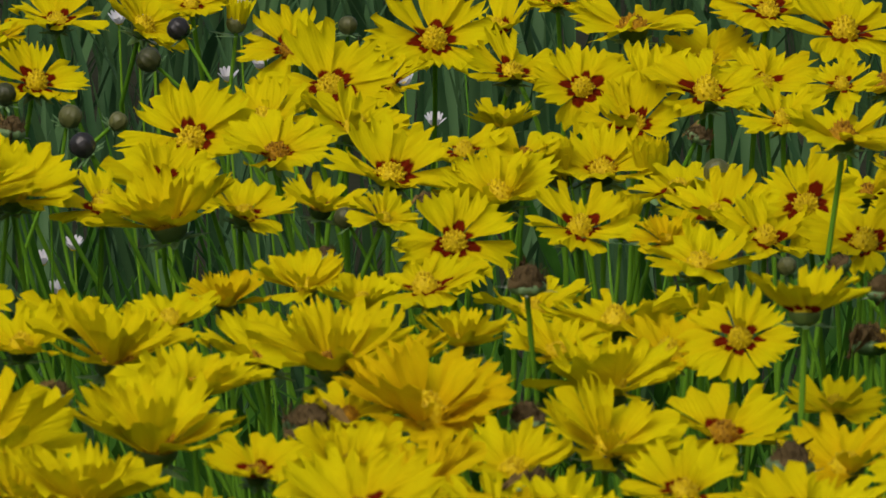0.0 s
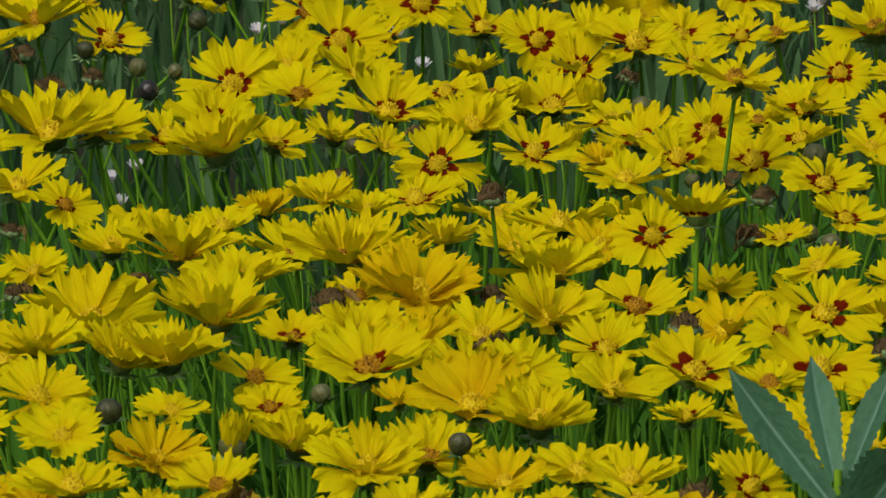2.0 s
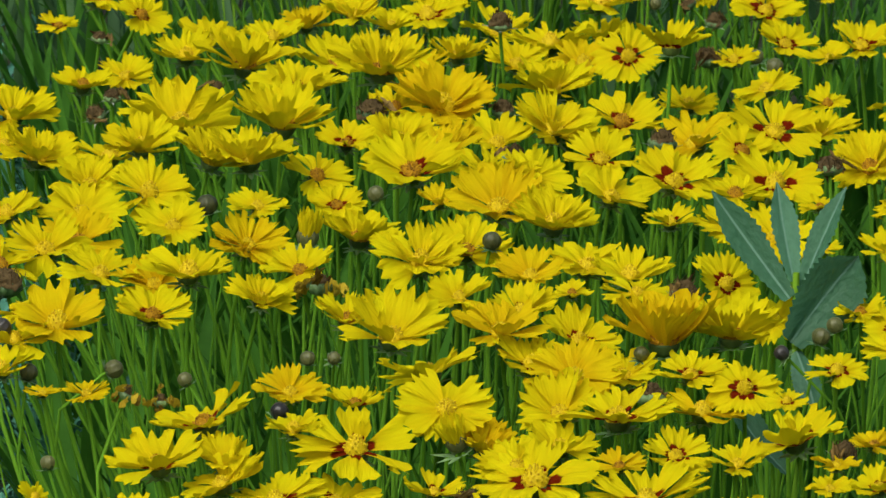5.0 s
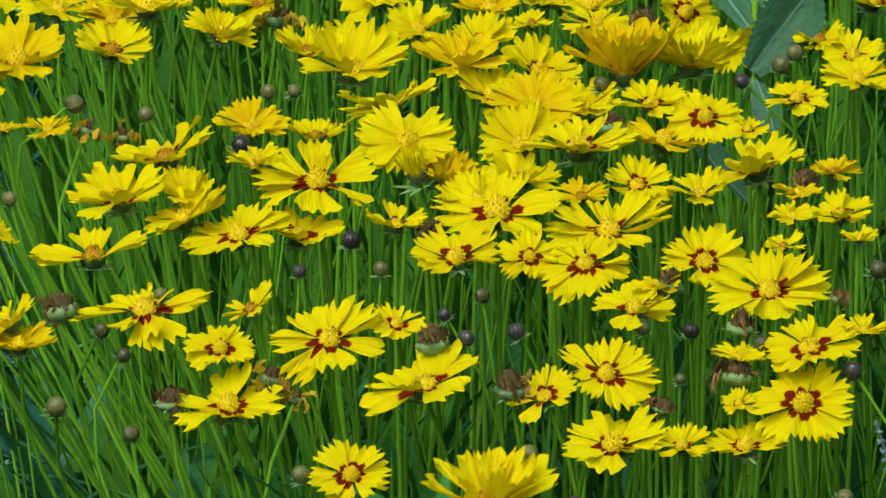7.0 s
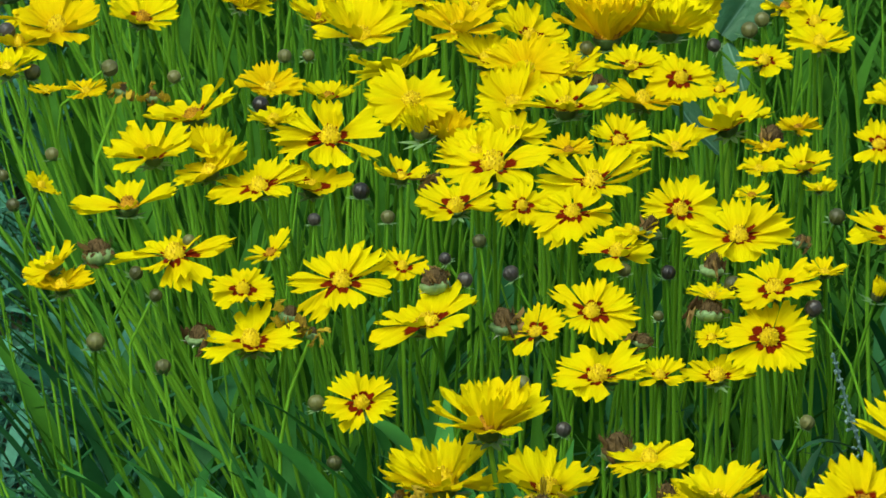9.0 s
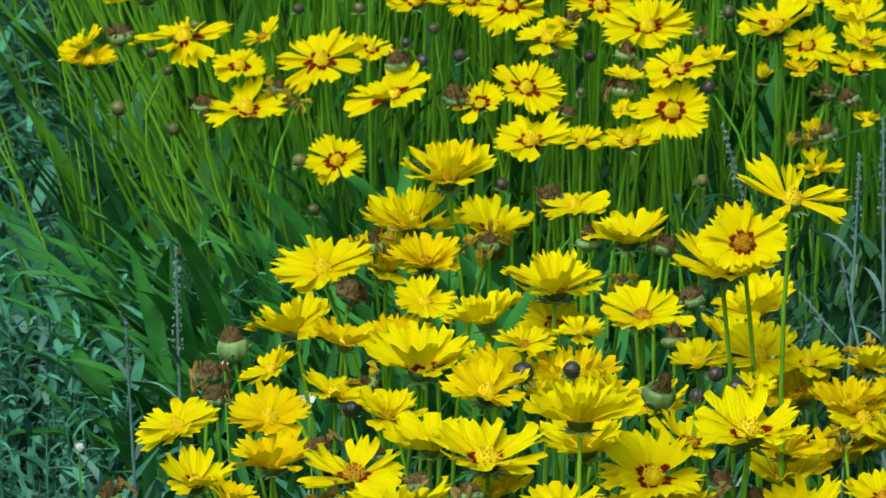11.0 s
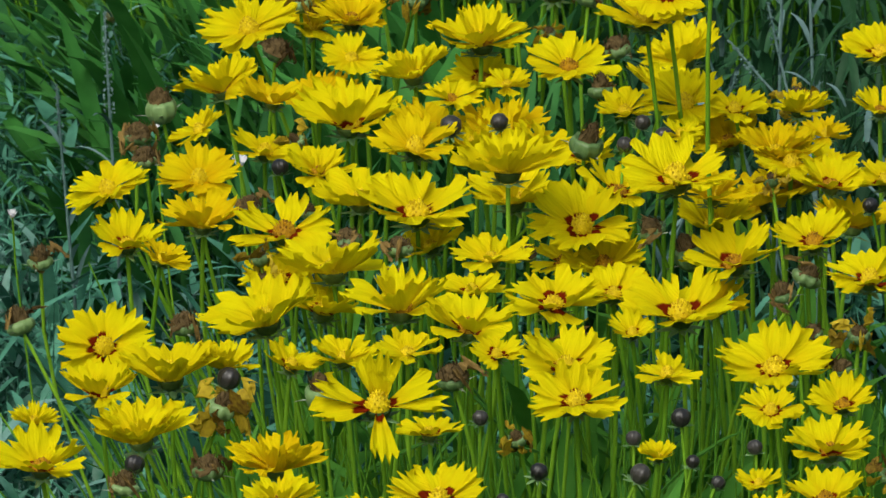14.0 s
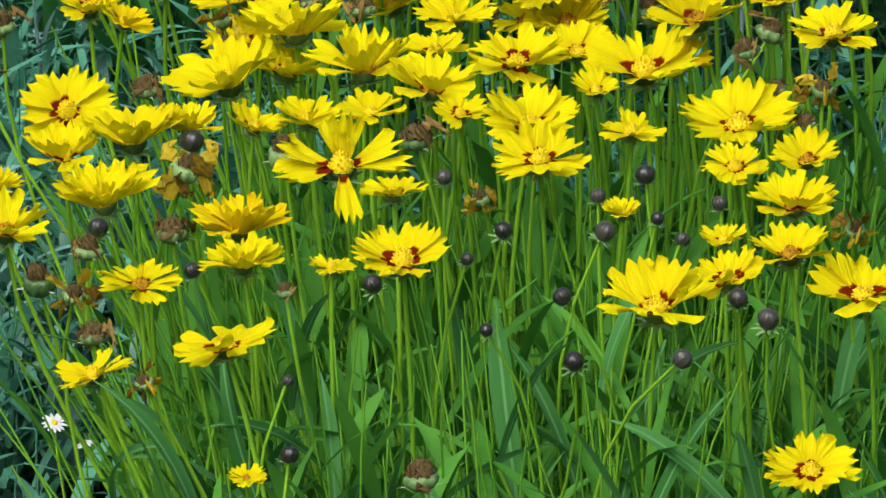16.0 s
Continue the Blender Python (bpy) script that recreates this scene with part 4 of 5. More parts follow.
bloom(-0.005, 5.226, 0.382, 0.0295, 'r', 10, 0, 20)
bud(-0.097, 5.156, 0.384, 0.0114)
bloom(-0.132, 5.088, 0.384, 0.0474, 'y', 20, 0, 20)
bloom(-0.075, 5.065, 0.382, 0.0373, 'y', 20, 0, 20)
bloom(-0.024, 5.073, 0.381, 0.0410, 'y', 0, 0, 45)
bloom(0.025, 5.068, 0.379, 0.0397, 'r', 30, 35, 5)
bloom(-0.249, 5.037, 0.385, 0.0495, 'y', 10, 5, 15)
bloom(-0.149, 5.132, 0.384, 0.0227, 'y', 10, 0, 20)
bloom(0.074, 5.285, 0.382, 0.0234, 'y', 10, 0, 10)
bloom(0.076, 5.157, 0.382, 0.0202, 'y', 10, 0, 10)
# long bed
bloom(-0.318, 5.266, 0.374, 0.0491, 'y', 30, 0, 5)
bloom(-0.328, 5.125, 0.380, 0.0465, 'y', 20, 0, 15)
bloom(-0.357, 5.256, 0.375, 0.0357, 'y', 10, 0, 20)
bloom(-0.377, 5.532, 0.364, 0.0280, 'y', 10, 0, 10)
seed_head(-0.340, 5.004, 0.384, 0.0199)
bud(-0.334, 4.884, 0.385, 0.0112)
bud(-0.315, 4.799, 0.379, 0.0104)
bloom(-0.307, 4.895, 0.384, 0.0517, 'y', 20, 0, 20)
bloom(-0.328, 4.795, 0.380, 0.0357, 'y', 10, -10, 15)
bloom(-0.306, 4.769, 0.374, 0.0191, 'y', 10, 0, 10)
bloom(-0.285, 4.775, 0.373, 0.0246, 'y', 15, 0, 10)
bloom(-0.210, 4.988, 0.381, 0.0326, 'y', 25, 15, 20)
wilted(-0.182, 5.040, 0.381, 0.0286)
bloom(-0.141, 4.915, 0.377, 0.0518, 'y', 15, 0, 25)
bloom(-0.110, 5.012, 0.380, 0.0342, 'y', 20, 0, 15)
bloom(-0.087, 4.940, 0.376, 0.0464, 'y', 15, 0, 25)
bloom(-0.053, 5.030, 0.380, 0.0229, 'y', 10, 0, 10)
bloom(-0.020, 5.037, 0.379, 0.0372, 'y', 5, 0, 10)
bloom(-0.049, 4.874, 0.367, 0.0487, 'y', 40, 0, 5)
bloom(-0.005, 4.943, 0.372, 0.0563, 'y', 0, 0, 40)
bloom(0.029, 4.963, 0.372, 0.0508, 'y', 5, 0, 25)
bloom(0.009, 4.892, 0.365, 0.0363, 'r', 15, 0, 15)
seed_head(0.004, 5.042, 0.379, 0.0200)
bloom(0.094, 5.018, 0.375, 0.0285, 'y', 10, 0, 10)
bud(0.054, 4.944, 0.368, 0.0090)
bud(0.074, 4.974, 0.371, 0.0108)
bud(0.081, 4.995, 0.373, 0.0099)
bud(-0.016, 4.924, 0.370, 0.0090)
seed_head(-0.010, 4.853, 0.362, 0.0166)
bloom(0.082, 4.916, 0.364, 0.0336, 'r', 20, 0, 5)
bloom(0.036, 4.876, 0.362, 0.0389, 'r', 45, 0, 0)
bloom(0.057, 4.861, 0.359, 0.0222, 'm', 20, 0, 0)
bloom(-0.187, 4.808, 0.369, 0.0344, 'y', 25, 0, 15)
bud(-0.191, 4.783, 0.365, 0.0104)
bud(-0.181, 4.869, 0.375, 0.0089)
bud(-0.168, 4.871, 0.375, 0.0078)
bud(-0.274, 4.816, 0.378, 0.0110)
bud(-0.239, 4.813, 0.374, 0.0088)
bud(-0.300, 4.714, 0.351, 0.0087)
bud(-0.319, 4.681, 0.330, 0.0086)
bud(-0.326, 4.700, 0.342, 0.0081)
wilted(-0.266, 4.782, 0.372, 0.0151)
wilted(-0.249, 4.779, 0.370, 0.0164)
bloom(-0.155, 4.801, 0.365, 0.0275, 'm', 5, 0, 25)
bloom(-0.120, 4.857, 0.370, 0.0499, 'y', -5, -20, 15)
bloom(-0.110, 4.806, 0.363, 0.0495, 'y', 40, 0, 5)
opening_bud(-0.105, 4.784, 0.359, 0.0178)
bloom(-0.183, 4.760, 0.360, 0.0327, 'y', 10, 0, 10)
bloom(-0.226, 4.755, 0.363, 0.0518, 'm', 5, -20, 15)
bloom(-0.246, 4.715, 0.350, 0.0501, 'm', 10, -10, 15)
bloom(-0.216, 4.721, 0.351, 0.0257, 'y', 20, 0, 40)
bloom(-0.215, 4.702, 0.344, 0.0432, 'y', 10, -15, 10)
ragged(-0.152, 4.744, 0.354, 0.0556, 22, 0, 'r', ((20, 8, 0.95, 1.2), (325, 5, 0.9, 1.2), (270, 0, 0.85, 1.3), (180, 3, 1, 1.35), (205, 0, 0.95, 1.2), (150, 10, 0.85, 1.2), (95, 50, 0.7, 0.9), (65, 70, 0.5, 0.7)), "yellow tickseed flower with dark red centre and uneven toothed petals")
ragged(-0.188, 4.688, 0.338, 0.0476, 6, -12, 'r', ((175, 8, 1.05, 1), (150, 12, 0.95, 1), (205, 0, 1, 1.1), (250, 0, 0.7, 1.1), (310, 2, 0.75, 1.1), (350, 10, 0.95, 1.15), (25, 15, 1, 1.2), (60, 22, 0.9, 1.2), (110, 25, 0.7, 1.1)), "yellow tickseed flower with dark red centre and uneven toothed petals")
bloom(-0.026, 4.812, 0.358, 0.0578, 'r', 5, -5, 10)
bloom(-0.074, 4.739, 0.348, 0.0408, 'r', 25, 0, 5)
bloom(-0.064, 4.720, 0.344, 0.0623, 'r', 15, -5, 10)
bloom(-0.113, 4.705, 0.341, 0.0324, 'r', 5, 0, 10)
bloom(-0.083, 4.675, 0.331, 0.0443, 'r', 30, 0, 5)
bloom(-0.048, 4.675, 0.332, 0.0309, 'r', 40, 0, 0)
ragged(-0.021, 4.667, 0.330, 0.0409, 22, 0, 'r', ((235, -10, 1.15, 1.3), (265, -8, 1.1, 1.4), (205, 0, 1, 1.2), (300, -3, 0.8, 1.1), (0, 5, 0.9, 1.2), (340, 2, 0.9, 1.2), (60, 10, 0.8, 1.2), (120, 10, 0.8, 1.2), (165, 5, 0.9, 1.2)), "yellow tickseed flower with dark red centre and uneven toothed petals")
ragged(-0.010, 4.701, 0.339, 0.0539, 8, -6, 'r', ((175, 6, 1.05, 1.3), (205, 0, 1, 1.2), (150, 15, 0.95, 1.2), (250, 0, 0.75, 1.2), (300, 2, 0.8, 1.2), (345, 5, 1, 1.3), (15, 18, 1.05, 1), (40, 35, 1, 1), (90, 20, 0.8, 1.2)), "yellow tickseed flower with dark red centre and uneven toothed petals")
bloom(-0.024, 4.746, 0.348, 0.0272, 'y', 20, 0, 10)
bloom(0.003, 4.763, 0.350, 0.0355, 'r', 25, 0, 10)
bloom(0.033, 4.754, 0.348, 0.0327, 'y', 15, 0, 20)
bloom(0.061, 4.794, 0.352, 0.0535, 'r', 10, -15, 10)
bloom(0.036, 4.668, 0.332, 0.0429, 'r', 45, 0, 0)
ragged(0.067, 4.635, 0.324, 0.0502, 12, 0, 'r', ((170, 8, 1, 1.2), (200, 2, 1.1, 1.2), (235, -3, 0.9, 1.2), (275, -3, 0.75, 1.3), (315, 0, 0.85, 1.2), (350, 8, 1.05, 1.2), (15, 18, 1.1, 1.2), (45, 30, 1, 1.2), (90, 40, 0.85, 1.2), (130, 30, 0.8, 1.1)), "yellow tickseed flower with dark red centre and uneven toothed petals")
ragged(-0.257, 4.675, 0.330, 0.0500, -2, -6, 'm', ((180, 5, 1.1, 1.1), (200, 2, 1, 1), (160, 8, 0.9, 1), (100, 35, 0.85, 1.2), (80, 45, 0.7, 1), (10, 18, 1, 1.1), (350, 15, 0.95, 1), (270, 5, 0.5, 0.8)), "yellow tickseed flower with faint red marks and uneven toothed petals")
bloom(-0.305, 4.692, 0.338, 0.0216, 'y', 10, 30, 10)
seed_head(-0.096, 4.698, 0.339, 0.0162)
seed_head(0.085, 4.777, 0.350, 0.0164)
seed_head(0.020, 4.647, 0.325, 0.0160)
bud(-0.134, 4.690, 0.337, 0.0108)
bud(-0.158, 4.663, 0.327, 0.0080)
bud(-0.119, 4.666, 0.328, 0.0086)
bud(-0.070, 4.644, 0.320, 0.0086)
bloom(0.081, 4.758, 0.348, 0.0245, 'y', 10, 0, 10)
bloom(0.074, 4.684, 0.337, 0.0215, 'y', 10, 0, 10)
# long bed
ragged(-0.231, 4.640, 0.311, 0.0539, 6, -3, 'r', ((178, 3, 1.15, 1), (150, 15, 0.7, 1.1), (110, 25, 0.5, 1.1), (60, 25, 0.6, 1.1), (15, 12, 1.1, 0.95), (352, 3, 1, 1), (300, -25, 0.95, 1.4), (240, -12, 0.75, 1.1), (275, -20, 0.8, 1.2)), "yellow tickseed flower with dark red centre and uneven toothed petals")
bloom(-0.194, 4.618, 0.298, 0.0350, 'r', 35, 0, 5)
ragged(-0.180, 4.639, 0.313, 0.0279, 2, -20, 'm', ((30, 40, 1.1, 1), (65, 38, 1, 1), (180, 5, 0.9, 1), (145, 20, 0.9, 1), (235, 0, 0.8, 1), (280, 0, 0.7, 1), (330, 20, 0.9, 1)), "yellow tickseed flower with faint red marks and uneven toothed petals")
ragged(-0.142, 4.618, 0.302, 0.0500, 18, 0, 'r', ((165, 5, 1, 1.1), (195, 3, 1, 1), (235, -20, 1.15, 1), (275, -5, 0.85, 1.4), (345, 2, 0.9, 1.1), (20, 18, 1, 1.2), (50, 25, 1, 1.25), (85, 25, 0.85, 1.2), (125, 15, 0.85, 1.2)), "yellow tickseed flower with dark red centre and uneven toothed petals")
bloom(-0.110, 4.626, 0.309, 0.0282, 'r', 20, 0, 5)
bloom(-0.189, 4.594, 0.275, 0.0522, 'r', 20, -3, 5)
bloom(-0.096, 4.593, 0.286, 0.0575, 'r', 8, -15, 10)
bloom(-0.039, 4.582, 0.284, 0.0361, 'r', 25, -20, 5)
ragged(-0.010, 4.589, 0.293, 0.0428, 24, 4, 'r', ((150, 5, 1.1, 1), (95, 10, 1, 1.3), (60, 8, 1, 1.3), (30, 5, 1, 1.3), (0, 2, 1.05, 1.3), (325, 0, 1, 1.3), (290, -2, 0.95, 1.2), (240, 0, 0.6, 1.1), (190, 5, 0.6, 1)), "yellow tickseed flower with dark red centre and uneven toothed petals")
bloom(-0.006, 4.561, 0.265, 0.0506, 'r', 25, -5, 3)
bloom(0.026, 4.559, 0.266, 0.0279, 'm', 15, 0, 15)
bloom(0.056, 4.558, 0.266, 0.0412, 'r', 20, 0, 5)
bloom(0.083, 4.570, 0.284, 0.0506, 'r', 45, 0, 0)
bloom(0.053, 4.572, 0.284, 0.0200, 'm', 20, 0, 5)
bloom(0.086, 4.594, 0.306, 0.0495, 'r', 25, -10, 5)
bloom(0.053, 4.592, 0.302, 0.0267, 'y', 10, 0, 10)
bloom(0.003, 4.628, 0.317, 0.0403, 'r', 20, 0, 5)
bloom(0.013, 4.646, 0.324, 0.0270, 'y', 10, -10, 10)
bloom(-0.130, 4.569, 0.248, 0.0400, 'r', 45, 0, 3)
bloom(-0.296, 4.637, 0.305, 0.0324, 'y', 10, -35, 10)
bloom(-0.290, 4.625, 0.297, 0.0350, 'y', 15, 0, 15)
bloom(0.112, 4.602, 0.313, 0.0241, 'y', 10, 0, 10)
seed_head(0.100, 4.628, 0.324, 0.0108)
wilted(-0.169, 4.604, 0.288, 0.0241)
wilted(-0.157, 4.595, 0.280, 0.0161)
bud(-0.224, 4.650, 0.318, 0.0076)
bud(-0.251, 4.632, 0.304, 0.0086)
bud(-0.240, 4.618, 0.295, 0.0081)
bud(-0.271, 4.599, 0.274, 0.0113)
bud(-0.235, 4.589, 0.263, 0.0096)
bud(-0.077, 4.616, 0.305, 0.0097)
bud(-0.053, 4.619, 0.308, 0.0097)
bud(-0.088, 4.632, 0.313, 0.0075)
bud(0.030, 4.610, 0.311, 0.0091)
bud(0.007, 4.615, 0.311, 0.0081)
bud(0.064, 4.599, 0.307, 0.0112)
bud(0.106, 4.583, 0.298, 0.0107)
bud(-0.154, 4.572, 0.248, 0.0101)
bud(-0.074, 4.563, 0.253, 0.0101)
bud(-0.046, 4.564, 0.261, 0.0101)
bud(0.025, 4.585, 0.293, 0.0064)
seed_head(-0.272, 4.645, 0.312, 0.0203)
seed_head(-0.217, 4.598, 0.277, 0.0161)
seed_head(-0.093, 4.615, 0.303, 0.0188)
seed_head(-0.055, 4.589, 0.287, 0.0201)
seed_head(0.052, 4.584, 0.295, 0.0174)
seed_head(0.017, 4.573, 0.282, 0.0120)
seed_head(0.053, 4.611, 0.313, 0.0161)
bloom(0.102, 4.730, 0.343, 0.0315, 'r', 25, 0, 5)
bloom(0.100, 4.801, 0.350, 0.0263, 'y', 10, 0, 10)
bloom(0.078, 4.725, 0.343, 0.0232, 'y', 10, 0, 10)
bloom(0.110, 4.691, 0.339, 0.0190, 'y', 10, 0, 10)
bloom(0.111, 5.004, 0.369, 0.0344, 'r', 20, 0, 10)
bloom(0.113, 4.965, 0.365, 0.0370, 'y', 20, 0, 10)
# long bed
bloom(0.143, 4.777, 0.346, 0.0350, 'r', 40, 0, 3)
bloom(0.180, 4.757, 0.345, 0.0441, 'r', 15, 0, 10)
bloom(0.214, 4.756, 0.346, 0.0294, 'r', 30, 0, 5)
bloom(0.162, 4.695, 0.339, 0.0346, 'r', 30, 15, 5)
bloom(0.197, 4.672, 0.337, 0.0400, 'm', 10, 0, 10)
bloom(0.149, 4.631, 0.327, 0.0543, 'r', 15, -10, 10)
bloom(0.169, 4.611, 0.320, 0.0343, 'r', 40, 0, 0)
bloom(0.203, 4.640, 0.331, 0.0362, 'y', 10, 0, 10)
bloom(0.207, 4.613, 0.322, 0.0343, 'm', 10, 0, 10)
bloom(0.201, 4.594, 0.310, 0.0396, 'r', 15, 0, 10)
bloom(0.207, 4.572, 0.281, 0.0198, 'y', 10, 0, 10)
bloom(0.177, 4.556, 0.251, 0.0323, 'y', 10, 0, 10)
bloom(0.155, 4.863, 0.352, 0.0391, 'm', 15, 0, 10)
opening_bud(0.140, 4.594, 0.308, 0.0115)
opening_bud(0.175, 4.569, 0.278, 0.0129)
wilted(0.164, 4.564, 0.270, 0.0162)
seed_head(0.182, 4.567, 0.273, 0.0162)
seed_head(0.182, 4.580, 0.296, 0.0144)
seed_head(0.196, 4.579, 0.293, 0.0162)
bloom(0.165, 4.592, 0.308, 0.0234, 'y', 10, 0, 10)
bud(0.119, 4.656, 0.332, 0.0102)
bud(0.103, 4.547, 0.245, 0.0093)
bud(-0.024, 4.549, 0.240, 0.0093)
bud(-0.144, 4.558, 0.219, 0.0093)
bud(-0.230, 4.551, 0.191, 0.0093)
# front clump
bloom(-0.048, 3.660, 0.444, 0.0518, 'y', 5, -3, 25)
bloom(-0.068, 3.673, 0.415, 0.0520, 'y', 15, -10, 20)
wilted(-0.088, 3.641, 0.411, 0.0282)
bloom(-0.115, 3.601, 0.405, 0.0536, 'y', 30, -10, 5)
bloom(-0.128, 3.507, 0.394, 0.0461, 'y', 8, -15, 25)
bloom(-0.059, 3.610, 0.407, 0.0405, 'y', 20, 0, 20)
bloom(-0.058, 3.548, 0.401, 0.0355, 'y', 35, 0, 5)
wilted(-0.024, 3.647, 0.412, 0.0314)
seed_head(0.009, 3.716, 0.422, 0.0190)
bloom(0.023, 3.704, 0.420, 0.0380, 'y', 10, -10, 10)
bloom(0.013, 3.564, 0.405, 0.0542, 'y', 5, 0, 30)
bloom(0.053, 3.649, 0.414, 0.0471, 'y', 10, -5, 35)
seed_head(0.031, 3.650, 0.413, 0.0173)
seed_head(0.073, 3.639, 0.413, 0.0188)
wilted(0.050, 3.583, 0.407, 0.0180)
bloom(0.113, 3.400, 0.471, 0.0481, 'm', 56, 0, 8)
bloom(0.102, 3.410, 0.454, 0.0572, 'y', 8, -3, 12)
ragged(0.136, 3.270, 0.525, 0.0520, 8, 4, "y", ((188, 22, 1.1, 0.8), (150, 42, 1.1, 0.95), (100, 30, 0.7, 0.8), (6, 8, 1.05, 0.9), (338, -6, 1.0, 0.85), (32, 20, 0.8, 0.8), (250, -30, 0.5, 0.6)), "thin-petalled tickseed flower past its best on a tall stalk")
bloom(0.061, 3.518, 0.402, 0.0477, 'y', 25, 0, 10)
bloom(-0.024, 3.512, 0.399, 0.0430, 'y', -5, -10, 25)
bloom(-0.003, 3.472, 0.396, 0.0305, 'y', 25, 0, 10)
bloom(-0.058, 3.435, 0.391, 0.0562, 'm', 15, 0, 20)
bloom(-0.100, 3.481, 0.393, 0.0352, 'y', 5, 0, 15)
seed_head(-0.099, 3.564, 0.402, 0.0186)
seed_head(-0.161, 3.486, 0.391, 0.0214)
seed_head(-0.172, 3.439, 0.385, 0.0182)
seed_head(-0.167, 3.403, 0.382, 0.0166)
wilted(-0.086, 3.416, 0.387, 0.0212)
bloom(-0.138, 3.441, 0.387, 0.0334, 'y', 5, -30, 10)
bloom(-0.022, 3.388, 0.389, 0.0452, 'y', 15, 0, 20)
bloom(0.028, 3.220, 0.418, 0.0571, 'y', -5, 0, 20)
bloom(-0.185, 3.355, 0.376, 0.0435, 'y', 25, -20, 10)
bloom(-0.137, 3.365, 0.379, 0.0436, 'y', 40, 0, 5)
bloom(0.123, 3.450, 0.397, 0.0456, 'y', 30, 0, 10)
bloom(0.150, 3.441, 0.396, 0.0334, 'm', 15, -10, 15)
bloom(0.091, 3.440, 0.396, 0.0364, 'y', 20, 0, 10)
wilted(0.184, 3.462, 0.398, 0.0305)
bloom(0.184, 3.439, 0.396, 0.0349, 'y', 5, 0, 10)
bloom(0.027, 3.490, 0.399, 0.0276, 'y', 20, 0, 10)
bloom(0.170, 3.367, 0.390, 0.0420, 'y', 15, 0, 20)
bloom(0.197, 3.351, 0.388, 0.0329, 'y', 10, 0, 10)
bud(-0.003, 3.424, 0.393, 0.0127)
bud(0.023, 3.428, 0.394, 0.0103)
bud(0.100, 3.420, 0.395, 0.0091)
bud(0.111, 3.398, 0.393, 0.0103)
bud(0.090, 3.382, 0.392, 0.0096)
bud(-0.094, 3.375, 0.383, 0.0102)
seed_head(0.070, 3.391, 0.392, 0.0226)
seed_head(0.087, 3.552, 0.405, 0.0185)
bloom(0.120, 3.397, 0.393, 0.0256, 'y', 10, 0, 10)
bloom(0.198, 3.398, 0.392, 0.0287, 'y', 10, 0, 10)
bloom(-0.073, 3.360, 0.383, 0.0360, 'y', 20, 0, 15)
seed_head(0.078, 3.479, 0.399, 0.0168)
# front clump
bloom(0.231, 3.528, 0.406, 0.0431, 'm', 15, -10, 15)
bloom(0.228, 3.440, 0.395, 0.0319, 'y', 10, 0, 15)
# front clump
bloom(-0.020, 3.282, 0.380, 0.0623, 'r', 12, 0, 15)
bloom(0.066, 3.248, 0.380, 0.0561, 'r', 35, 10, 8)
bloom(0.115, 3.200, 0.417, 0.0649, 'r', 10, 0, 12)
bloom(0.031, 3.297, 0.383, 0.0506, 'y', 10, 0, 20)
bloom(-0.089, 3.265, 0.374, 0.0563, 'm', 15, -10, 15)
bloom(-0.133, 3.288, 0.373, 0.0401, 'y', 10, 0, 30)
bloom(-0.172, 3.262, 0.369, 0.0391, 'm', 15, 0, 40)
bloom(-0.153, 3.236, 0.368, 0.0280, 'y', 10, 20, 15)
wilted(-0.102, 3.229, 0.371, 0.0236)
bloom(-0.063, 3.197, 0.371, 0.0562, 'y', -3, -3, 25)
bloom(-0.096, 3.118, 0.365, 0.0593, 'y', 10, -10, 25)
bloom(-0.027, 3.123, 0.369, 0.0527, 'y', -3, 0, 25)
bloom(0.009, 3.147, 0.372, 0.0325, 'r', 15, 0, 25)
bloom(0.051, 3.127, 0.370, 0.0486, 'r', 20, 0, 20)
bloom(0.082, 3.145, 0.371, 0.0377, 'r', 25, 0, 10)
bloom(0.008, 3.087, 0.368, 0.0454, 'm', 15, 0, 20)
bloom(0.116, 3.111, 0.368, 0.0563, 'r', 20, 0, 20)
bloom(0.145, 3.188, 0.375, 0.0497, 'm', 5, -15, 20)
bloom(0.187, 3.221, 0.378, 0.0411, 'm', 12, -5, 20)
bloom(0.214, 3.156, 0.374, 0.0480, 'r', 15, 0, 15)
bloom(0.162, 3.032, 0.360, 0.0593, 'r', 22, 0, 20)
bloom(0.159, 2.974, 0.354, 0.0344, 'r', 30, 0, 15)
bloom(0.187, 2.920, 0.348, 0.0425, 'm', 15, 0, 25)
bloom(0.195, 2.981, 0.355, 0.0353, 'm', 15, 0, 15)
bloom(-0.178, 3.095, 0.358, 0.0490, 'm', 68, -4, 12)
bloom(-0.178, 3.022, 0.353, 0.0427, 'm', 10, -5, 15)
bloom(-0.143, 3.038, 0.357, 0.0548, 'y', 3, -3, 25)
bloom(-0.115, 3.048, 0.360, 0.0343, 'y', 5, 0, 15)
bloom(-0.082, 3.040, 0.362, 0.0314, 'm', 15, 10, 40)
ragged(-0.037, 2.971, 0.359, 0.0600, 15, 0, "r", ((203, 2, 1.0, 1.3), (168, 10, 0.95, 1.3), (275, -40, 0.95, 0.9), (350, 6, 1.05, 1.1), (22, 14, 0.95, 1.0), (80, 62, 0.85, 0.9), (112, 66, 0.75, 0.8), (60, 78, 0.6, 0.7)), "ageing tickseed flower with drooping and curled-up petals")
bloom(-0.055, 3.044, 0.364, 0.0343, 'y', 10, 0, 20)
bloom(-0.023, 3.053, 0.365, 0.0343, 'y', 5, 0, 15)
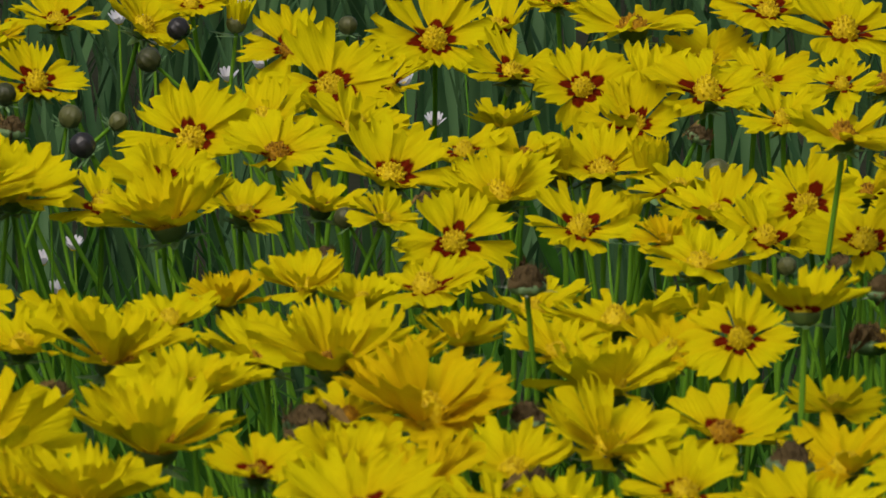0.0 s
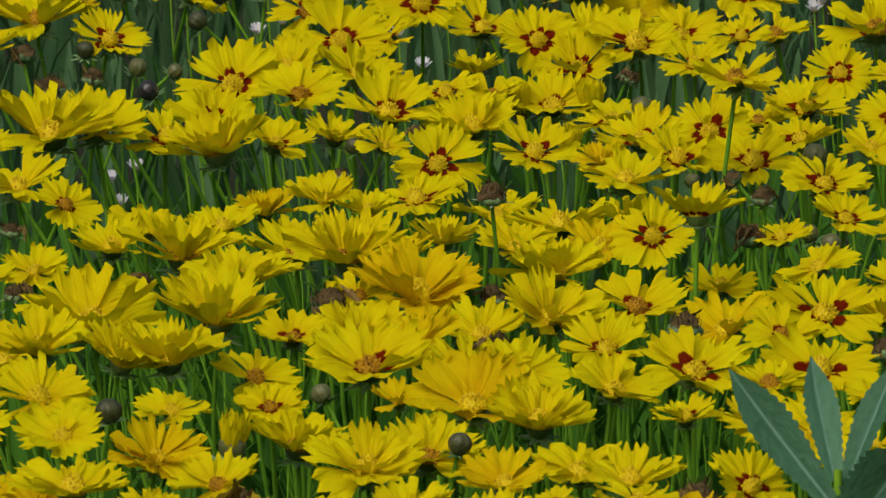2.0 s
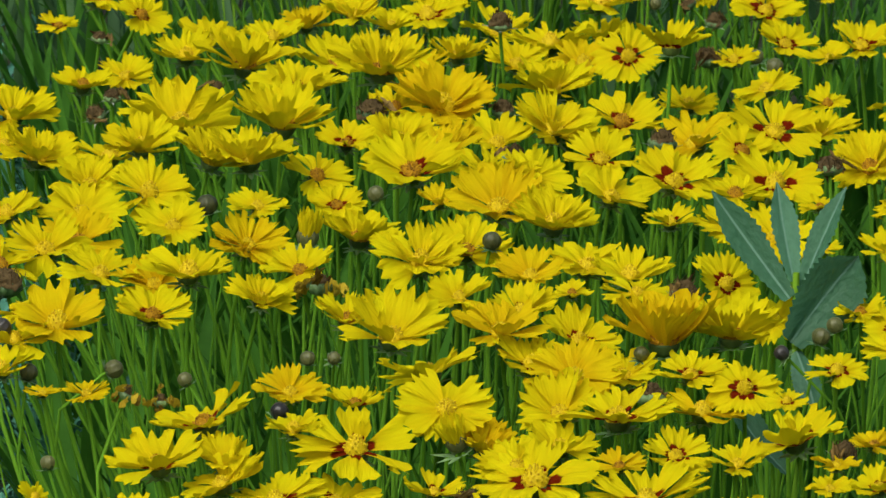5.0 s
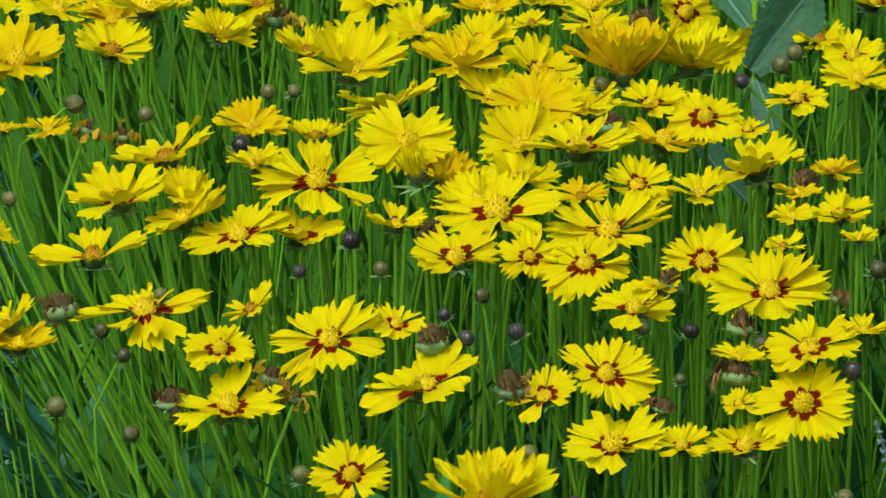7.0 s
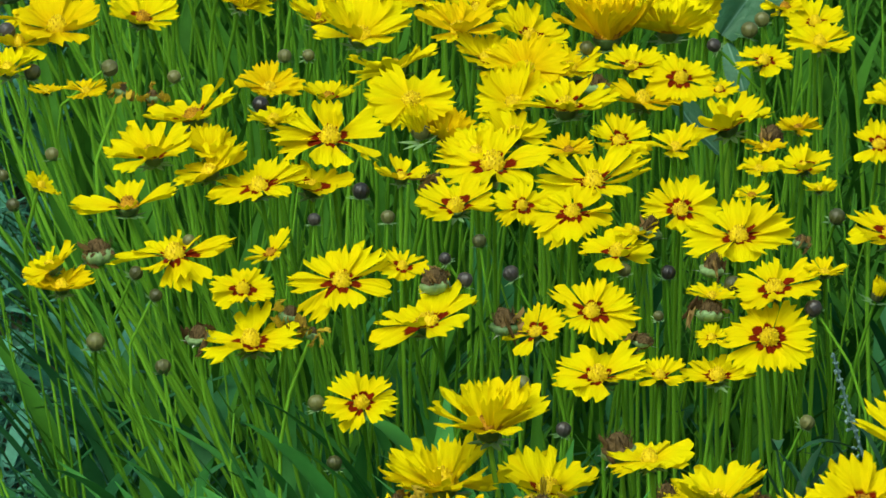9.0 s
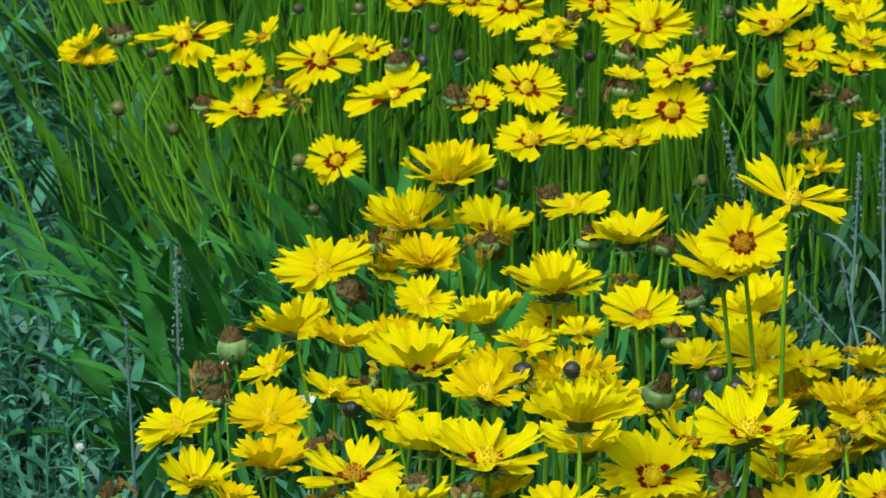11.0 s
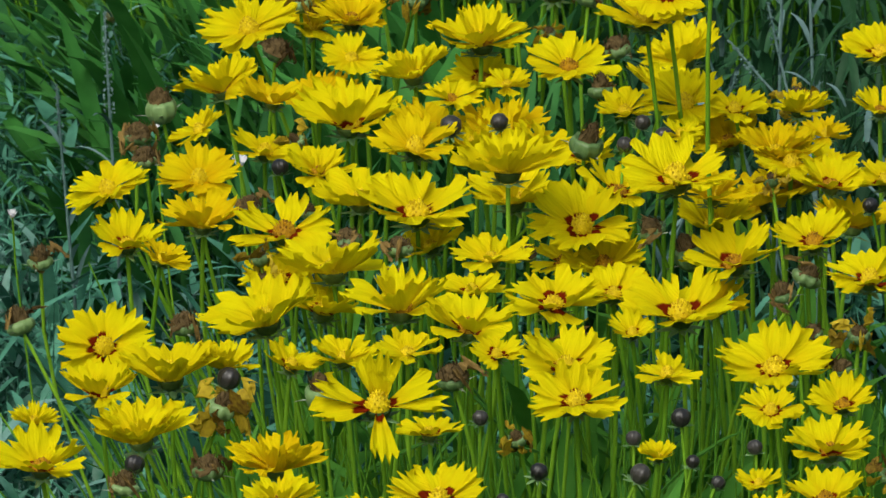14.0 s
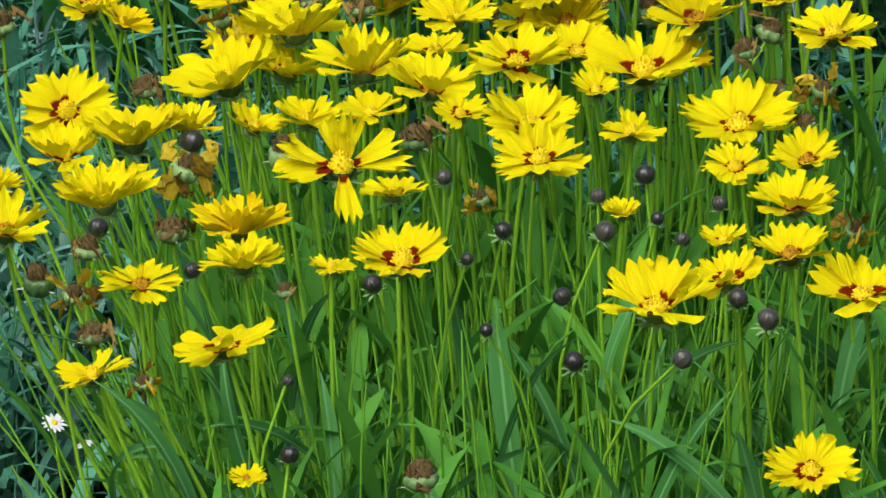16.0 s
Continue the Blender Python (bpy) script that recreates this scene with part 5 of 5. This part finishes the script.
bloom(0.022, 3.047, 0.365, 0.0271, 'r', 20, 0, 15)
bloom(0.057, 3.032, 0.363, 0.0470, 'r', 15, 0, 15)
bloom(0.062, 2.979, 0.358, 0.0486, 'r', 15, 0, 12)
bloom(0.108, 3.024, 0.360, 0.0356, 'y', 10, 0, 10)
bloom(-0.011, 2.930, 0.356, 0.0350, 'r', 0, 0, 12)
bloom(-0.203, 2.916, 0.344, 0.0447, 'm', 12, 0, 25)
bloom(-0.155, 2.949, 0.349, 0.0492, 'y', 8, -10, 20)
bloom(-0.086, 2.893, 0.349, 0.0479, 'y', 5, 0, 20)
wilted(-0.115, 2.988, 0.356, 0.0350)
bloom(-0.210, 2.987, 0.348, 0.0241, 'y', 10, 0, 20)
wilted(0.032, 2.929, 0.354, 0.0224)
bloom(0.102, 2.909, 0.349, 0.0209, 'y', 10, 0, 40)
bloom(0.091, 3.085, 0.366, 0.0244, 'm', 15, 0, 15)
bloom(0.019, 3.202, 0.375, 0.0410, 'y', 5, 0, 15)
bloom(-0.050, 3.307, 0.380, 0.0447, 'y', 10, 0, 20)
bloom(0.135, 3.295, 0.384, 0.0387, 'y', 5, 0, 15)
bloom(0.178, 3.351, 0.388, 0.0450, 'y', 15, 0, 15)
bloom(0.198, 3.314, 0.385, 0.0388, 'm', 10, 0, 15)
bud(0.051, 3.288, 0.383, 0.0107)
bud(0.056, 2.997, 0.360, 0.0108)
bud(0.114, 2.966, 0.354, 0.0107)
bud(0.093, 2.887, 0.347, 0.0111)
bud(0.043, 2.885, 0.349, 0.0095)
bud(-0.157, 2.916, 0.346, 0.0106)
bud(-0.113, 3.030, 0.359, 0.0128)
bud(0.090, 2.935, 0.352, 0.0084)
bud(0.150, 2.927, 0.349, 0.0084)
bud(0.119, 2.905, 0.348, 0.0073)
bud(0.014, 2.954, 0.358, 0.0084)
bud(0.218, 3.281, 0.383, 0.0089)
bud(0.131, 2.876, 0.345, 0.0078)
seed_head(-0.217, 3.242, 0.367, 0.0162)
seed_head(-0.223, 3.137, 0.360, 0.0180)
seed_head(-0.138, 3.123, 0.363, 0.0179)
seed_head(-0.029, 3.228, 0.375, 0.0182)
seed_head(0.103, 3.246, 0.380, 0.0177)
seed_head(0.122, 3.211, 0.377, 0.0220)
seed_head(0.182, 3.168, 0.374, 0.0189)
seed_head(0.169, 3.143, 0.371, 0.0160)
seed_head(0.065, 3.058, 0.365, 0.0186)
seed_head(-0.066, 3.001, 0.360, 0.0213)
seed_head(-0.000, 3.012, 0.363, 0.0199)
seed_head(-0.099, 3.176, 0.368, 0.0146)
seed_head(-0.056, 3.248, 0.375, 0.0177)
seed_head(0.038, 3.209, 0.376, 0.0117)
seed_head(-0.120, 2.899, 0.348, 0.0195)
seed_head(-0.161, 2.883, 0.344, 0.0181)
wilted(0.206, 3.081, 0.366, 0.0258)
seed_head(0.196, 3.034, 0.361, 0.0128)
seed_head(-0.109, 3.316, 0.377, 0.0149)
seed_head(-0.033, 3.181, 0.372, 0.0117)
seed_head(-0.078, 3.300, 0.377, 0.0119)
wilted(0.167, 3.323, 0.386, 0.0179)
seed_head(0.183, 3.083, 0.366, 0.0115)
# front clump
bloom(-0.084, 2.847, 0.344, 0.0400, 'y', 5, 0, 15)
bloom(-0.006, 2.843, 0.345, 0.0501, 'r', 15, 0, 20)
bloom(-0.134, 2.828, 0.340, 0.0418, 'm', 15, 0, 10)
bloom(0.116, 2.781, 0.336, 0.0559, 'm', 10, 0, 25)
bloom(0.152, 2.821, 0.339, 0.0384, 'r', 20, -10, 12)
bloom(0.217, 2.802, 0.335, 0.0506, 'r', 15, -5, 20)
bloom(0.183, 2.851, 0.342, 0.0392, 'm', 15, 0, 20)
bloom(0.151, 2.875, 0.344, 0.0235, 'm', 10, 0, 15)
bloom(-0.091, 2.754, 0.329, 0.0521, 'm', -3, -12, 3)
bloom(-0.154, 2.734, 0.322, 0.0365, 'y', 8, -20, 10)
bloom(0.188, 2.711, 0.274, 0.0454, 'r', 35, 0, 10)
bloom(-0.041, 2.841, 0.344, 0.0248, 'y', 5, 0, 5)
wilted(-0.166, 2.821, 0.339, 0.0247)
wilted(-0.130, 2.727, 0.321, 0.0203)
wilted(0.216, 2.891, 0.344, 0.0236)
bloom(-0.081, 2.679, 0.286, 0.0188, 'y', 10, 0, 10)
bud(0.071, 2.802, 0.338, 0.0098)
bud(0.076, 2.727, 0.327, 0.0103)
bud(0.128, 2.727, 0.327, 0.0103)
bud(-0.021, 2.821, 0.341, 0.0104)
bud(-0.109, 2.845, 0.343, 0.0088)
bud(0.156, 2.797, 0.337, 0.0104)
bud(0.170, 2.773, 0.333, 0.0114)
bud(-0.061, 2.720, 0.322, 0.0065)
bud(-0.060, 2.677, 0.298, 0.0097)
bud(0.025, 2.848, 0.345, 0.0072)
bud(0.034, 2.763, 0.333, 0.0071)
bud(0.208, 2.845, 0.340, 0.0083)
seed_head(-0.155, 2.772, 0.332, 0.0177)
seed_head(-0.184, 2.847, 0.340, 0.0207)
seed_head(0.002, 2.669, 0.288, 0.0201)
seed_head(-0.063, 2.814, 0.340, 0.0110)
# half-hidden flowers between the others
bloom(-0.062, 5.926, 0.350, 0.0464, 'y', 13, -7, 7)
bloom(-0.248, 5.981, 0.353, 0.0395, 'r', 13, -5, 19)
bloom(-0.322, 6.874, 0.357, 0.0457, 'y', 17, 27, 25)
bloom(-0.206, 5.871, 0.356, 0.0470, 'm', 7, -4, 27)
bloom(-0.158, 5.853, 0.356, 0.0407, 'y', -3, -14, 13)
bloom(0.011, 6.729, 0.349, 0.0430, 'y', -4, -13, 6)
bloom(-0.208, 6.769, 0.344, 0.0442, 'r', 16, -6, 15)
bloom(0.006, 6.274, 0.342, 0.0499, 'r', 16, 10, 17)
bloom(-0.144, 6.426, 0.340, 0.0513, 'y', 14, -15, 20)
bloom(-0.096, 6.661, 0.340, 0.0450, 'r', 26, -1, 27)
bloom(-0.254, 6.647, 0.342, 0.0499, 'm', 14, -8, 20)
bloom(-0.105, 6.518, 0.339, 0.0478, 'm', 16, -5, 27)
bloom(0.006, 6.436, 0.340, 0.0407, 'm', 3, 2, 19)
bloom(-0.301, 6.355, 0.345, 0.0516, 'r', 9, 8, 8)
bloom(-0.214, 6.615, 0.343, 0.0501, 'm', 3, 18, 18)
bloom(-0.042, 6.754, 0.346, 0.0455, 'm', 22, -1, 15)
bloom(-0.163, 6.886, 0.352, 0.0509, 'r', 3, -22, 20)
bloom(-0.160, 6.120, 0.346, 0.0486, 'r', 8, -10, 12)
bloom(-0.117, 6.058, 0.347, 0.0466, 'y', 11, 4, 7)
bloom(-0.285, 5.979, 0.353, 0.0394, 'r', 11, 8, 9)
bloom(-0.094, 6.766, 0.344, 0.0445, 'y', 12, 2, 19)
bloom(-0.068, 6.815, 0.349, 0.0504, 'y', 15, -5, 6)
bloom(-0.054, 6.051, 0.346, 0.0394, 'r', 2, -2, 21)
bloom(-0.283, 6.440, 0.343, 0.0478, 'r', 25, 11, 15)
bloom(-0.033, 6.289, 0.342, 0.0437, 'r', 16, 5, 14)
bloom(-0.071, 6.454, 0.339, 0.0512, 'r', 0, -12, 14)
bloom(-0.318, 5.527, 0.359, 0.0446, 'y', -1, -4, 15)
bloom(-0.136, 5.011, 0.372, 0.0430, 'y', 4, -1, 7)
bloom(0.072, 5.074, 0.359, 0.0416, 'm', 14, 11, 25)
bloom(-0.102, 5.412, 0.372, 0.0470, 'y', 1, 11, 17)
bloom(-0.226, 5.191, 0.372, 0.0408, 'y', 22, 9, 18)
bloom(0.076, 5.612, 0.365, 0.0417, 'y', 8, 12, 18)
bloom(0.051, 5.228, 0.375, 0.0466, 'y', 25, 0, 8)
bloom(0.050, 5.033, 0.367, 0.0380, 'y', 21, -4, 6)
bloom(-0.297, 5.087, 0.375, 0.0444, 'y', 14, 8, 9)
bloom(-0.079, 5.020, 0.371, 0.0361, 'm', 17, -1, 23)
bloom(-0.047, 5.139, 0.374, 0.0474, 'y', 8, -3, 11)
bloom(-0.158, 5.537, 0.368, 0.0437, 'y', 13, 8, 25)
bloom(0.006, 5.566, 0.366, 0.0511, 'y', 13, -12, 15)
bloom(-0.081, 5.414, 0.372, 0.0423, 'y', 22, 20, 7)
bloom(-0.195, 5.112, 0.374, 0.0388, 'y', 18, -12, 14)
bloom(-0.111, 5.175, 0.374, 0.0474, 'y', 11, 1, 15)
bloom(-0.104, 5.552, 0.367, 0.0432, 'y', 17, 4, 13)
bloom(0.031, 5.252, 0.374, 0.0460, 'y', 6, -1, 13)
bloom(-0.166, 4.985, 0.372, 0.0356, 'y', 10, 5, 26)
bloom(-0.264, 4.972, 0.375, 0.0393, 'm', 17, 5, 15)
bloom(-0.133, 5.504, 0.369, 0.0472, 'y', 8, -11, 18)
bloom(-0.200, 5.445, 0.365, 0.0414, 'y', 19, 23, 6)
bloom(-0.357, 5.514, 0.360, 0.0466, 'y', -3, 9, 20)
bloom(-0.329, 4.957, 0.378, 0.0386, 'm', 6, -16, 6)
bloom(-0.383, 5.692, 0.353, 0.0489, 'y', 14, 5, 17)
bloom(-0.350, 5.096, 0.376, 0.0446, 'm', 0, 5, 7)
bloom(-0.328, 4.885, 0.377, 0.0392, 'y', 6, 1, 10)
bloom(-0.315, 5.190, 0.372, 0.0425, 'y', 27, 2, 22)
bloom(-0.169, 5.240, 0.368, 0.0458, 'y', 2, 4, 27)
bloom(-0.269, 5.085, 0.370, 0.0378, 'y', 30, -6, 21)
bloom(0.101, 6.006, 0.351, 0.0421, 'r', 18, -1, 17)
bloom(0.103, 5.468, 0.371, 0.0464, 'y', 25, -16, 23)
bloom(0.123, 5.196, 0.362, 0.0417, 'r', 15, 12, 21)
bloom(0.142, 6.579, 0.354, 0.0585, 'm', 18, 12, 21)
bloom(0.112, 5.275, 0.360, 0.0356, 'y', -1, -4, 26)
bloom(0.130, 5.440, 0.351, 0.0457, 'r', 16, -7, 26)
bloom(0.126, 5.738, 0.361, 0.0436, 'y', -11, -9, 6)
bloom(0.116, 6.520, 0.347, 0.0443, 'm', 5, -1, 20)
bloom(0.133, 5.988, 0.352, 0.0448, 'y', 12, -2, 19)
bloom(-0.048, 4.973, 0.366, 0.0405, 'm', 16, 15, 26)
bloom(-0.071, 4.921, 0.363, 0.0407, 'm', 16, 7, 21)
bloom(-0.161, 4.724, 0.331, 0.0435, 'r', 11, 6, 11)
bloom(0.015, 4.867, 0.351, 0.0444, 'y', 5, 1, 7)
bloom(-0.054, 4.799, 0.345, 0.0398, 'y', 14, 2, 11)
bloom(-0.025, 4.919, 0.359, 0.0373, 'y', 15, -2, 19)
bloom(-0.092, 4.791, 0.346, 0.0340, 'y', 12, 8, 25)
bloom(-0.055, 4.851, 0.353, 0.0395, 'y', 32, -18, 26)
bloom(0.161, 3.343, 0.369, 0.0468, 'y', 8, -15, 21)
bloom(0.046, 3.442, 0.377, 0.0371, 'm', 13, 15, 10)
bloom(-0.081, 3.661, 0.393, 0.0477, 'y', 20, 4, 26)
bloom(0.209, 3.302, 0.366, 0.0444, 'y', -13, 11, 17)
bloom(0.057, 3.252, 0.361, 0.0372, 'm', 13, -13, 6)
bloom(-0.104, 3.458, 0.370, 0.0372, 'y', 6, 3, 15)
bloom(-0.013, 3.286, 0.361, 0.0372, 'y', 14, -23, 13)
bloom(-0.068, 3.187, 0.352, 0.0448, 'm', 10, 10, 27)
bloom(0.135, 3.182, 0.354, 0.0366, 'y', 13, -7, 15)
bloom(0.229, 3.377, 0.371, 0.0360, 'm', 7, -10, 17)
bloom(-0.092, 3.244, 0.354, 0.0404, 'm', 21, 0, 20)
bloom(-0.075, 3.531, 0.379, 0.0459, 'y', 6, 3, 26)
bloom(0.078, 3.244, 0.360, 0.0464, 'y', 18, -8, 25)
bloom(0.136, 3.302, 0.366, 0.0459, 'm', 9, -4, 27)
bloom(0.013, 3.569, 0.384, 0.0378, 'm', 33, -7, 13)
bloom(0.125, 3.593, 0.388, 0.0481, 'y', 22, -16, 18)
bloom(0.147, 3.447, 0.376, 0.0404, 'y', 21, -8, 21)
bloom(-0.016, 3.481, 0.376, 0.0412, 'y', 11, 8, 27)
bloom(0.114, 3.535, 0.383, 0.0478, 'm', 13, 17, 23)
bloom(0.026, 3.466, 0.376, 0.0483, 'y', 22, 0, 15)
bloom(0.068, 3.423, 0.374, 0.0390, 'm', 25, -5, 16)
bloom(-0.023, 3.729, 0.399, 0.0456, 'm', 15, 13, 20)
bloom(0.086, 3.367, 0.369, 0.0439, 'm', 9, 6, 18)
bloom(0.010, 3.451, 0.374, 0.0433, 'y', 15, -8, 13)
bloom(0.181, 3.376, 0.369, 0.0452, 'y', 10, -10, 9)


# ---- other plants ----
def serrated_leaf(length, width, bend, blunt, seed):
    """A broad leaf with a sunken pale midrib and finely toothed edges."""
    g = random.Random(seed)
    n, cols = 31, 9
    verts = []
    a, p = radians(90), Vector((0, 0, 0))
    for i in range(n):
        u = i / (n - 1)
        w = width / 2 * (0.22 + 0.78 * math.sin(math.pi * min(1, 0.10 + 0.62 * u)) ** 1.3) * (1 - max(0, (u - blunt) / (1 - blunt)) ** 2.2)
        up = Vector((-math.sin(a), 0, math.cos(a)))
        for k in range(cols):
            v = 2 * k / (cols - 1) - 1
            tooth = (g.uniform(1.06, 1.16) if i % 2 else 0.97) if abs(v) == 1 else 1
            rib = 0.045 * width if k == cols // 2 else 0
            verts.append(p + Vector((0, v * max(w, 0.0003) * tooth, 0)) - up * (0.32 * w * abs(v) - rib + 0.012 * width * g.uniform(-1, 1)))
        p = p + Vector((math.cos(a), 0, math.sin(a))) * (length / (n - 1))
        a -= radians(bend) / (n - 1) * (0.3 + 1.4 * u)
    return mesh("leaf", verts, grid_faces(n, cols), SERRATE)


def leaf_pose(base, along, across):
    """A leaf that grows along one way and is broad across another."""
    z = Vector(along).normalized()
    y = (Vector(across) - z * z.dot(Vector(across))).normalized()
    m = Matrix((y.cross(z), y, z)).transposed().to_4x4()
    return Matrix.Translation(base) @ m


owner = thing("broad_leaved_weed", (0.060, 5.02, -0.01), "tall weed with broad blue-green saw-toothed leaves", "weed", "")
part("stem", mesh("stem", *tube(arc(Vector((0, 0, 0)), Vector((0, 0, 0.1)), Vector((0.003, 0, 0.25)), Vector((0.001, 0, 0.405)), 10), 0.003, 0.0018), STEM), owner)
for base, along, across, length, width, bend, blunt in (
    ((-0.002, -0.002, 0.392), (-0.62, 0.30, 0.76), (0.8, 0.25, 0.55), 0.068, 0.0175, 16, 0.55),
    ((0.000, 0.002, 0.400), (-0.20, 0.35, 0.9), (0.9, 0.45, 0.2), 0.052, 0.0145, 8, 0.55),
    ((0.004, 0.002, 0.397), (0.36, 0.1, 0.95), (0.75, -0.65, -0.2), 0.056, 0.0145, -10, 0.5),
    ((-0.001, -0.006, 0.370), (0.55, 0.30, 0.74), (0.85, 0.15, -0.55), 0.056, 0.031, 24, 0.72),
    ((0.002, -0.003, 0.365), (0.25, -0.6, -0.55), (1.0, 0.3, 0.2), 0.034, 0.014, 20, 0.6),
    ((-0.001, 0.002, 0.300), (-0.6, 0.5, 0.5), (0.6, 0.6, 0.1), 0.06, 0.018, 40, 0.55),
):
    part("leaf", serrated_leaf(length, width, bend, blunt, int(base[2] * 1000)), owner, leaf_pose(base, along, across))


def spike_weed(x, y, top, lean, length):
    """A downy silver spike of tiny florets on a pale stalk."""
    g = random.Random(int(x * 1000 + top * 77))
    owner = thing("silvery_spike_weed", (x - lean * top, y, -0.01), "slender weed with a downy silver-grey flower spike", "weed", "silvery spike weeds")
    tip = Vector((lean * top, 0, top))
    pts = arc(Vector((0, 0, 0)), Vector((0, 0, top * 0.35)), tip * 0.72, tip, 12)
    part("stem", mesh("stem", *tube(pts, 0.0016, 0.0007), SILVER), owner)
    pieces = []
    whorls = int(length / 0.0042)
    for i in range(int(length * 1700)):
        f = (g.randint(0, whorls) + g.gauss(0, 0.16)) / whorls
        p = tip - Vector((lean, 0, 1)).normalized() * (f * length)
        r = 0.0009 + 0.0022 * f
        a = g.uniform(0, 6.283)
        s = g.uniform(0.0004, 0.0010)
        q = p + Vector((math.cos(a) * r, math.sin(a) * r, 0))
        ball = lathe([(0.05 * s, -s), (0.8 * s, -0.4 * s), (0.9 * s, 0.3 * s), (0.05 * s, 1.2 * s)], 5)
        pieces.append(moved(ball, Matrix.Translation(q) @ turn("X", g.uniform(-60, 60))))
    part("spike", mesh("spike", *join(pieces), SILVER), owner)
    for i in range(5):
        z = top - length - 0.012 - 0.022 * i
        if z < 0.03:
            break
        me = mesh("leaf", *blade(g, g.uniform(0.018, 0.034), g.uniform(0.003, 0.005), radians(g.uniform(30, 80)), 0.3, 7), SILVER)
        part("leaf", me, owner, Matrix.Translation((lean * z * 0.8, 0, z)) @ turn("Z", g.uniform(0, 360)) @ turn("Y", g.uniform(15, 45)))


def daisy(x, y, z, d, cup, tilt, lean, label):
    g = random.Random(int(x * 9999))
    owner = thing("white_daisy", (x, y, -0.01), label, "flower", "white daisies")
    top = Vector((0, 0, z + 0.01))
    m = Matrix.Translation(top) @ facing(tilt, lean, 0) @ Matrix.Scale(d / 2, 4)
    part("stem", mesh("stem", *tube(arc(Vector((0.02, 0, 0)), Vector((0.02, 0, z * 0.5)), top * 0.8, top, 8), 0.0008, 0.0006), STEM), owner)
    part("disc", mesh("disc", *disc_piece(g, 0.12, 24, 0.26), DISC), owner, m)
    for i in range(13):
        verts = []
        for k in range(5):
            u = k / 4
            w = 0.15 * math.sin(math.pi * (0.18 + 0.72 * u)) ** 0.7
            for v in (-1, 0, 1):
                verts.append((u * 0.8, v * w, -0.05 * u * u))
        me = mesh("petal", verts, grid_faces(5, 3), WHITE)
        part("petal", me, owner, m @ turn("Z", i * 27.7 + g.gauss(0, 3)) @ Matrix.Translation((0.2, 0, 0)) @ turn("Y", -cup - g.gauss(0, 6)))


spike_weed(0.109, 4.05, 0.402, -0.26, 0.055)
spike_weed(0.190, 4.05, 0.385, 0.02, 0.050)
spike_weed(0.204, 4.07, 0.404, -0.02, 0.060)
spike_weed(0.158, 4.05, 0.300, -0.74, 0.028)
spike_weed(0.180, 4.02, 0.330, -0.18, 0.030)
spike_weed(0.161, 4.00, 0.293, 0.29, 0.020)
spike_weed(-0.213, 4.05, 0.321, -0.03, 0.060)
spike_weed(-0.241, 4.02, 0.285, -0.05, 0.030)
daisy(-0.190, 3.10, 0.192, 0.0135, 5, 30, 10, "small white daisy with yellow disc near the soil")
daisy(-0.175, 3.10, 0.181, 0.012, -10, 5, -15, "small white daisy with yellow disc near the soil")
daisy(-0.253, 3.70, 0.275, 0.010, 70, 20, 0, "small closed white daisy on a thin stalk")
daisy(-0.127, 3.80, 0.279, 0.0145, 62, 20, 0, "small closed white daisy on a thin stalk")
daisy(-0.175, 3.80, 0.301, 0.007, 60, 20, 0, "small closed white daisy on a thin stalk")
# Flower shapes added to give the bright pale spots behind the bed.
daisy(-0.284, 7.10, 0.311, 0.0145, 62, 25, 0, "flower-shaped pale spot added behind the bed")
daisy(-0.299, 7.10, 0.305, 0.0145, 62, 25, 0, "flower-shaped pale spot added behind the bed")
daisy(-0.202, 7.10, 0.284, 0.0145, 62, 25, 0, "flower-shaped pale spot added behind the bed")
daisy(-0.341, 7.10, 0.331, 0.0145, 62, 25, 0, "flower-shaped pale spot added behind the bed")
daisy(-0.334, 7.10, 0.332, 0.0145, 62, 25, 0, "flower-shaped pale spot added behind the bed")
daisy(-0.387, 7.10, 0.218, 0.0145, 62, 25, 0, "flower-shaped pale spot added behind the bed")
daisy(-0.381, 7.10, 0.204, 0.0145, 62, 25, 0, "flower-shaped pale spot added behind the bed")
daisy(-0.372, 7.10, 0.225, 0.0145, 62, 25, 0, "flower-shaped pale spot added behind the bed")
daisy(0.033, 7.10, 0.321, 0.0145, 62, 25, 0, "flower-shaped pale spot added behind the bed")
daisy(0.028, 7.10, 0.316, 0.0145, 62, 25, 0, "flower-shaped pale spot added behind the bed")
daisy(0.039, 7.10, 0.323, 0.0145, 62, 25, 0, "flower-shaped pale spot added behind the bed")
daisy(-0.334, 7.10, 0.322, 0.0145, 62, 25, 0, "flower-shaped pale spot added behind the bed")
daisy(-0.216, 7.10, 0.303, 0.0145, 62, 25, 0, "flower-shaped pale spot added behind the bed")
daisy(-0.350, 7.10, 0.332, 0.0145, 62, 25, 0, "flower-shaped pale spot added behind the bed")
daisy(-0.293, 7.10, 0.338, 0.0145, 62, 25, 0, "flower-shaped pale spot added behind the bed")
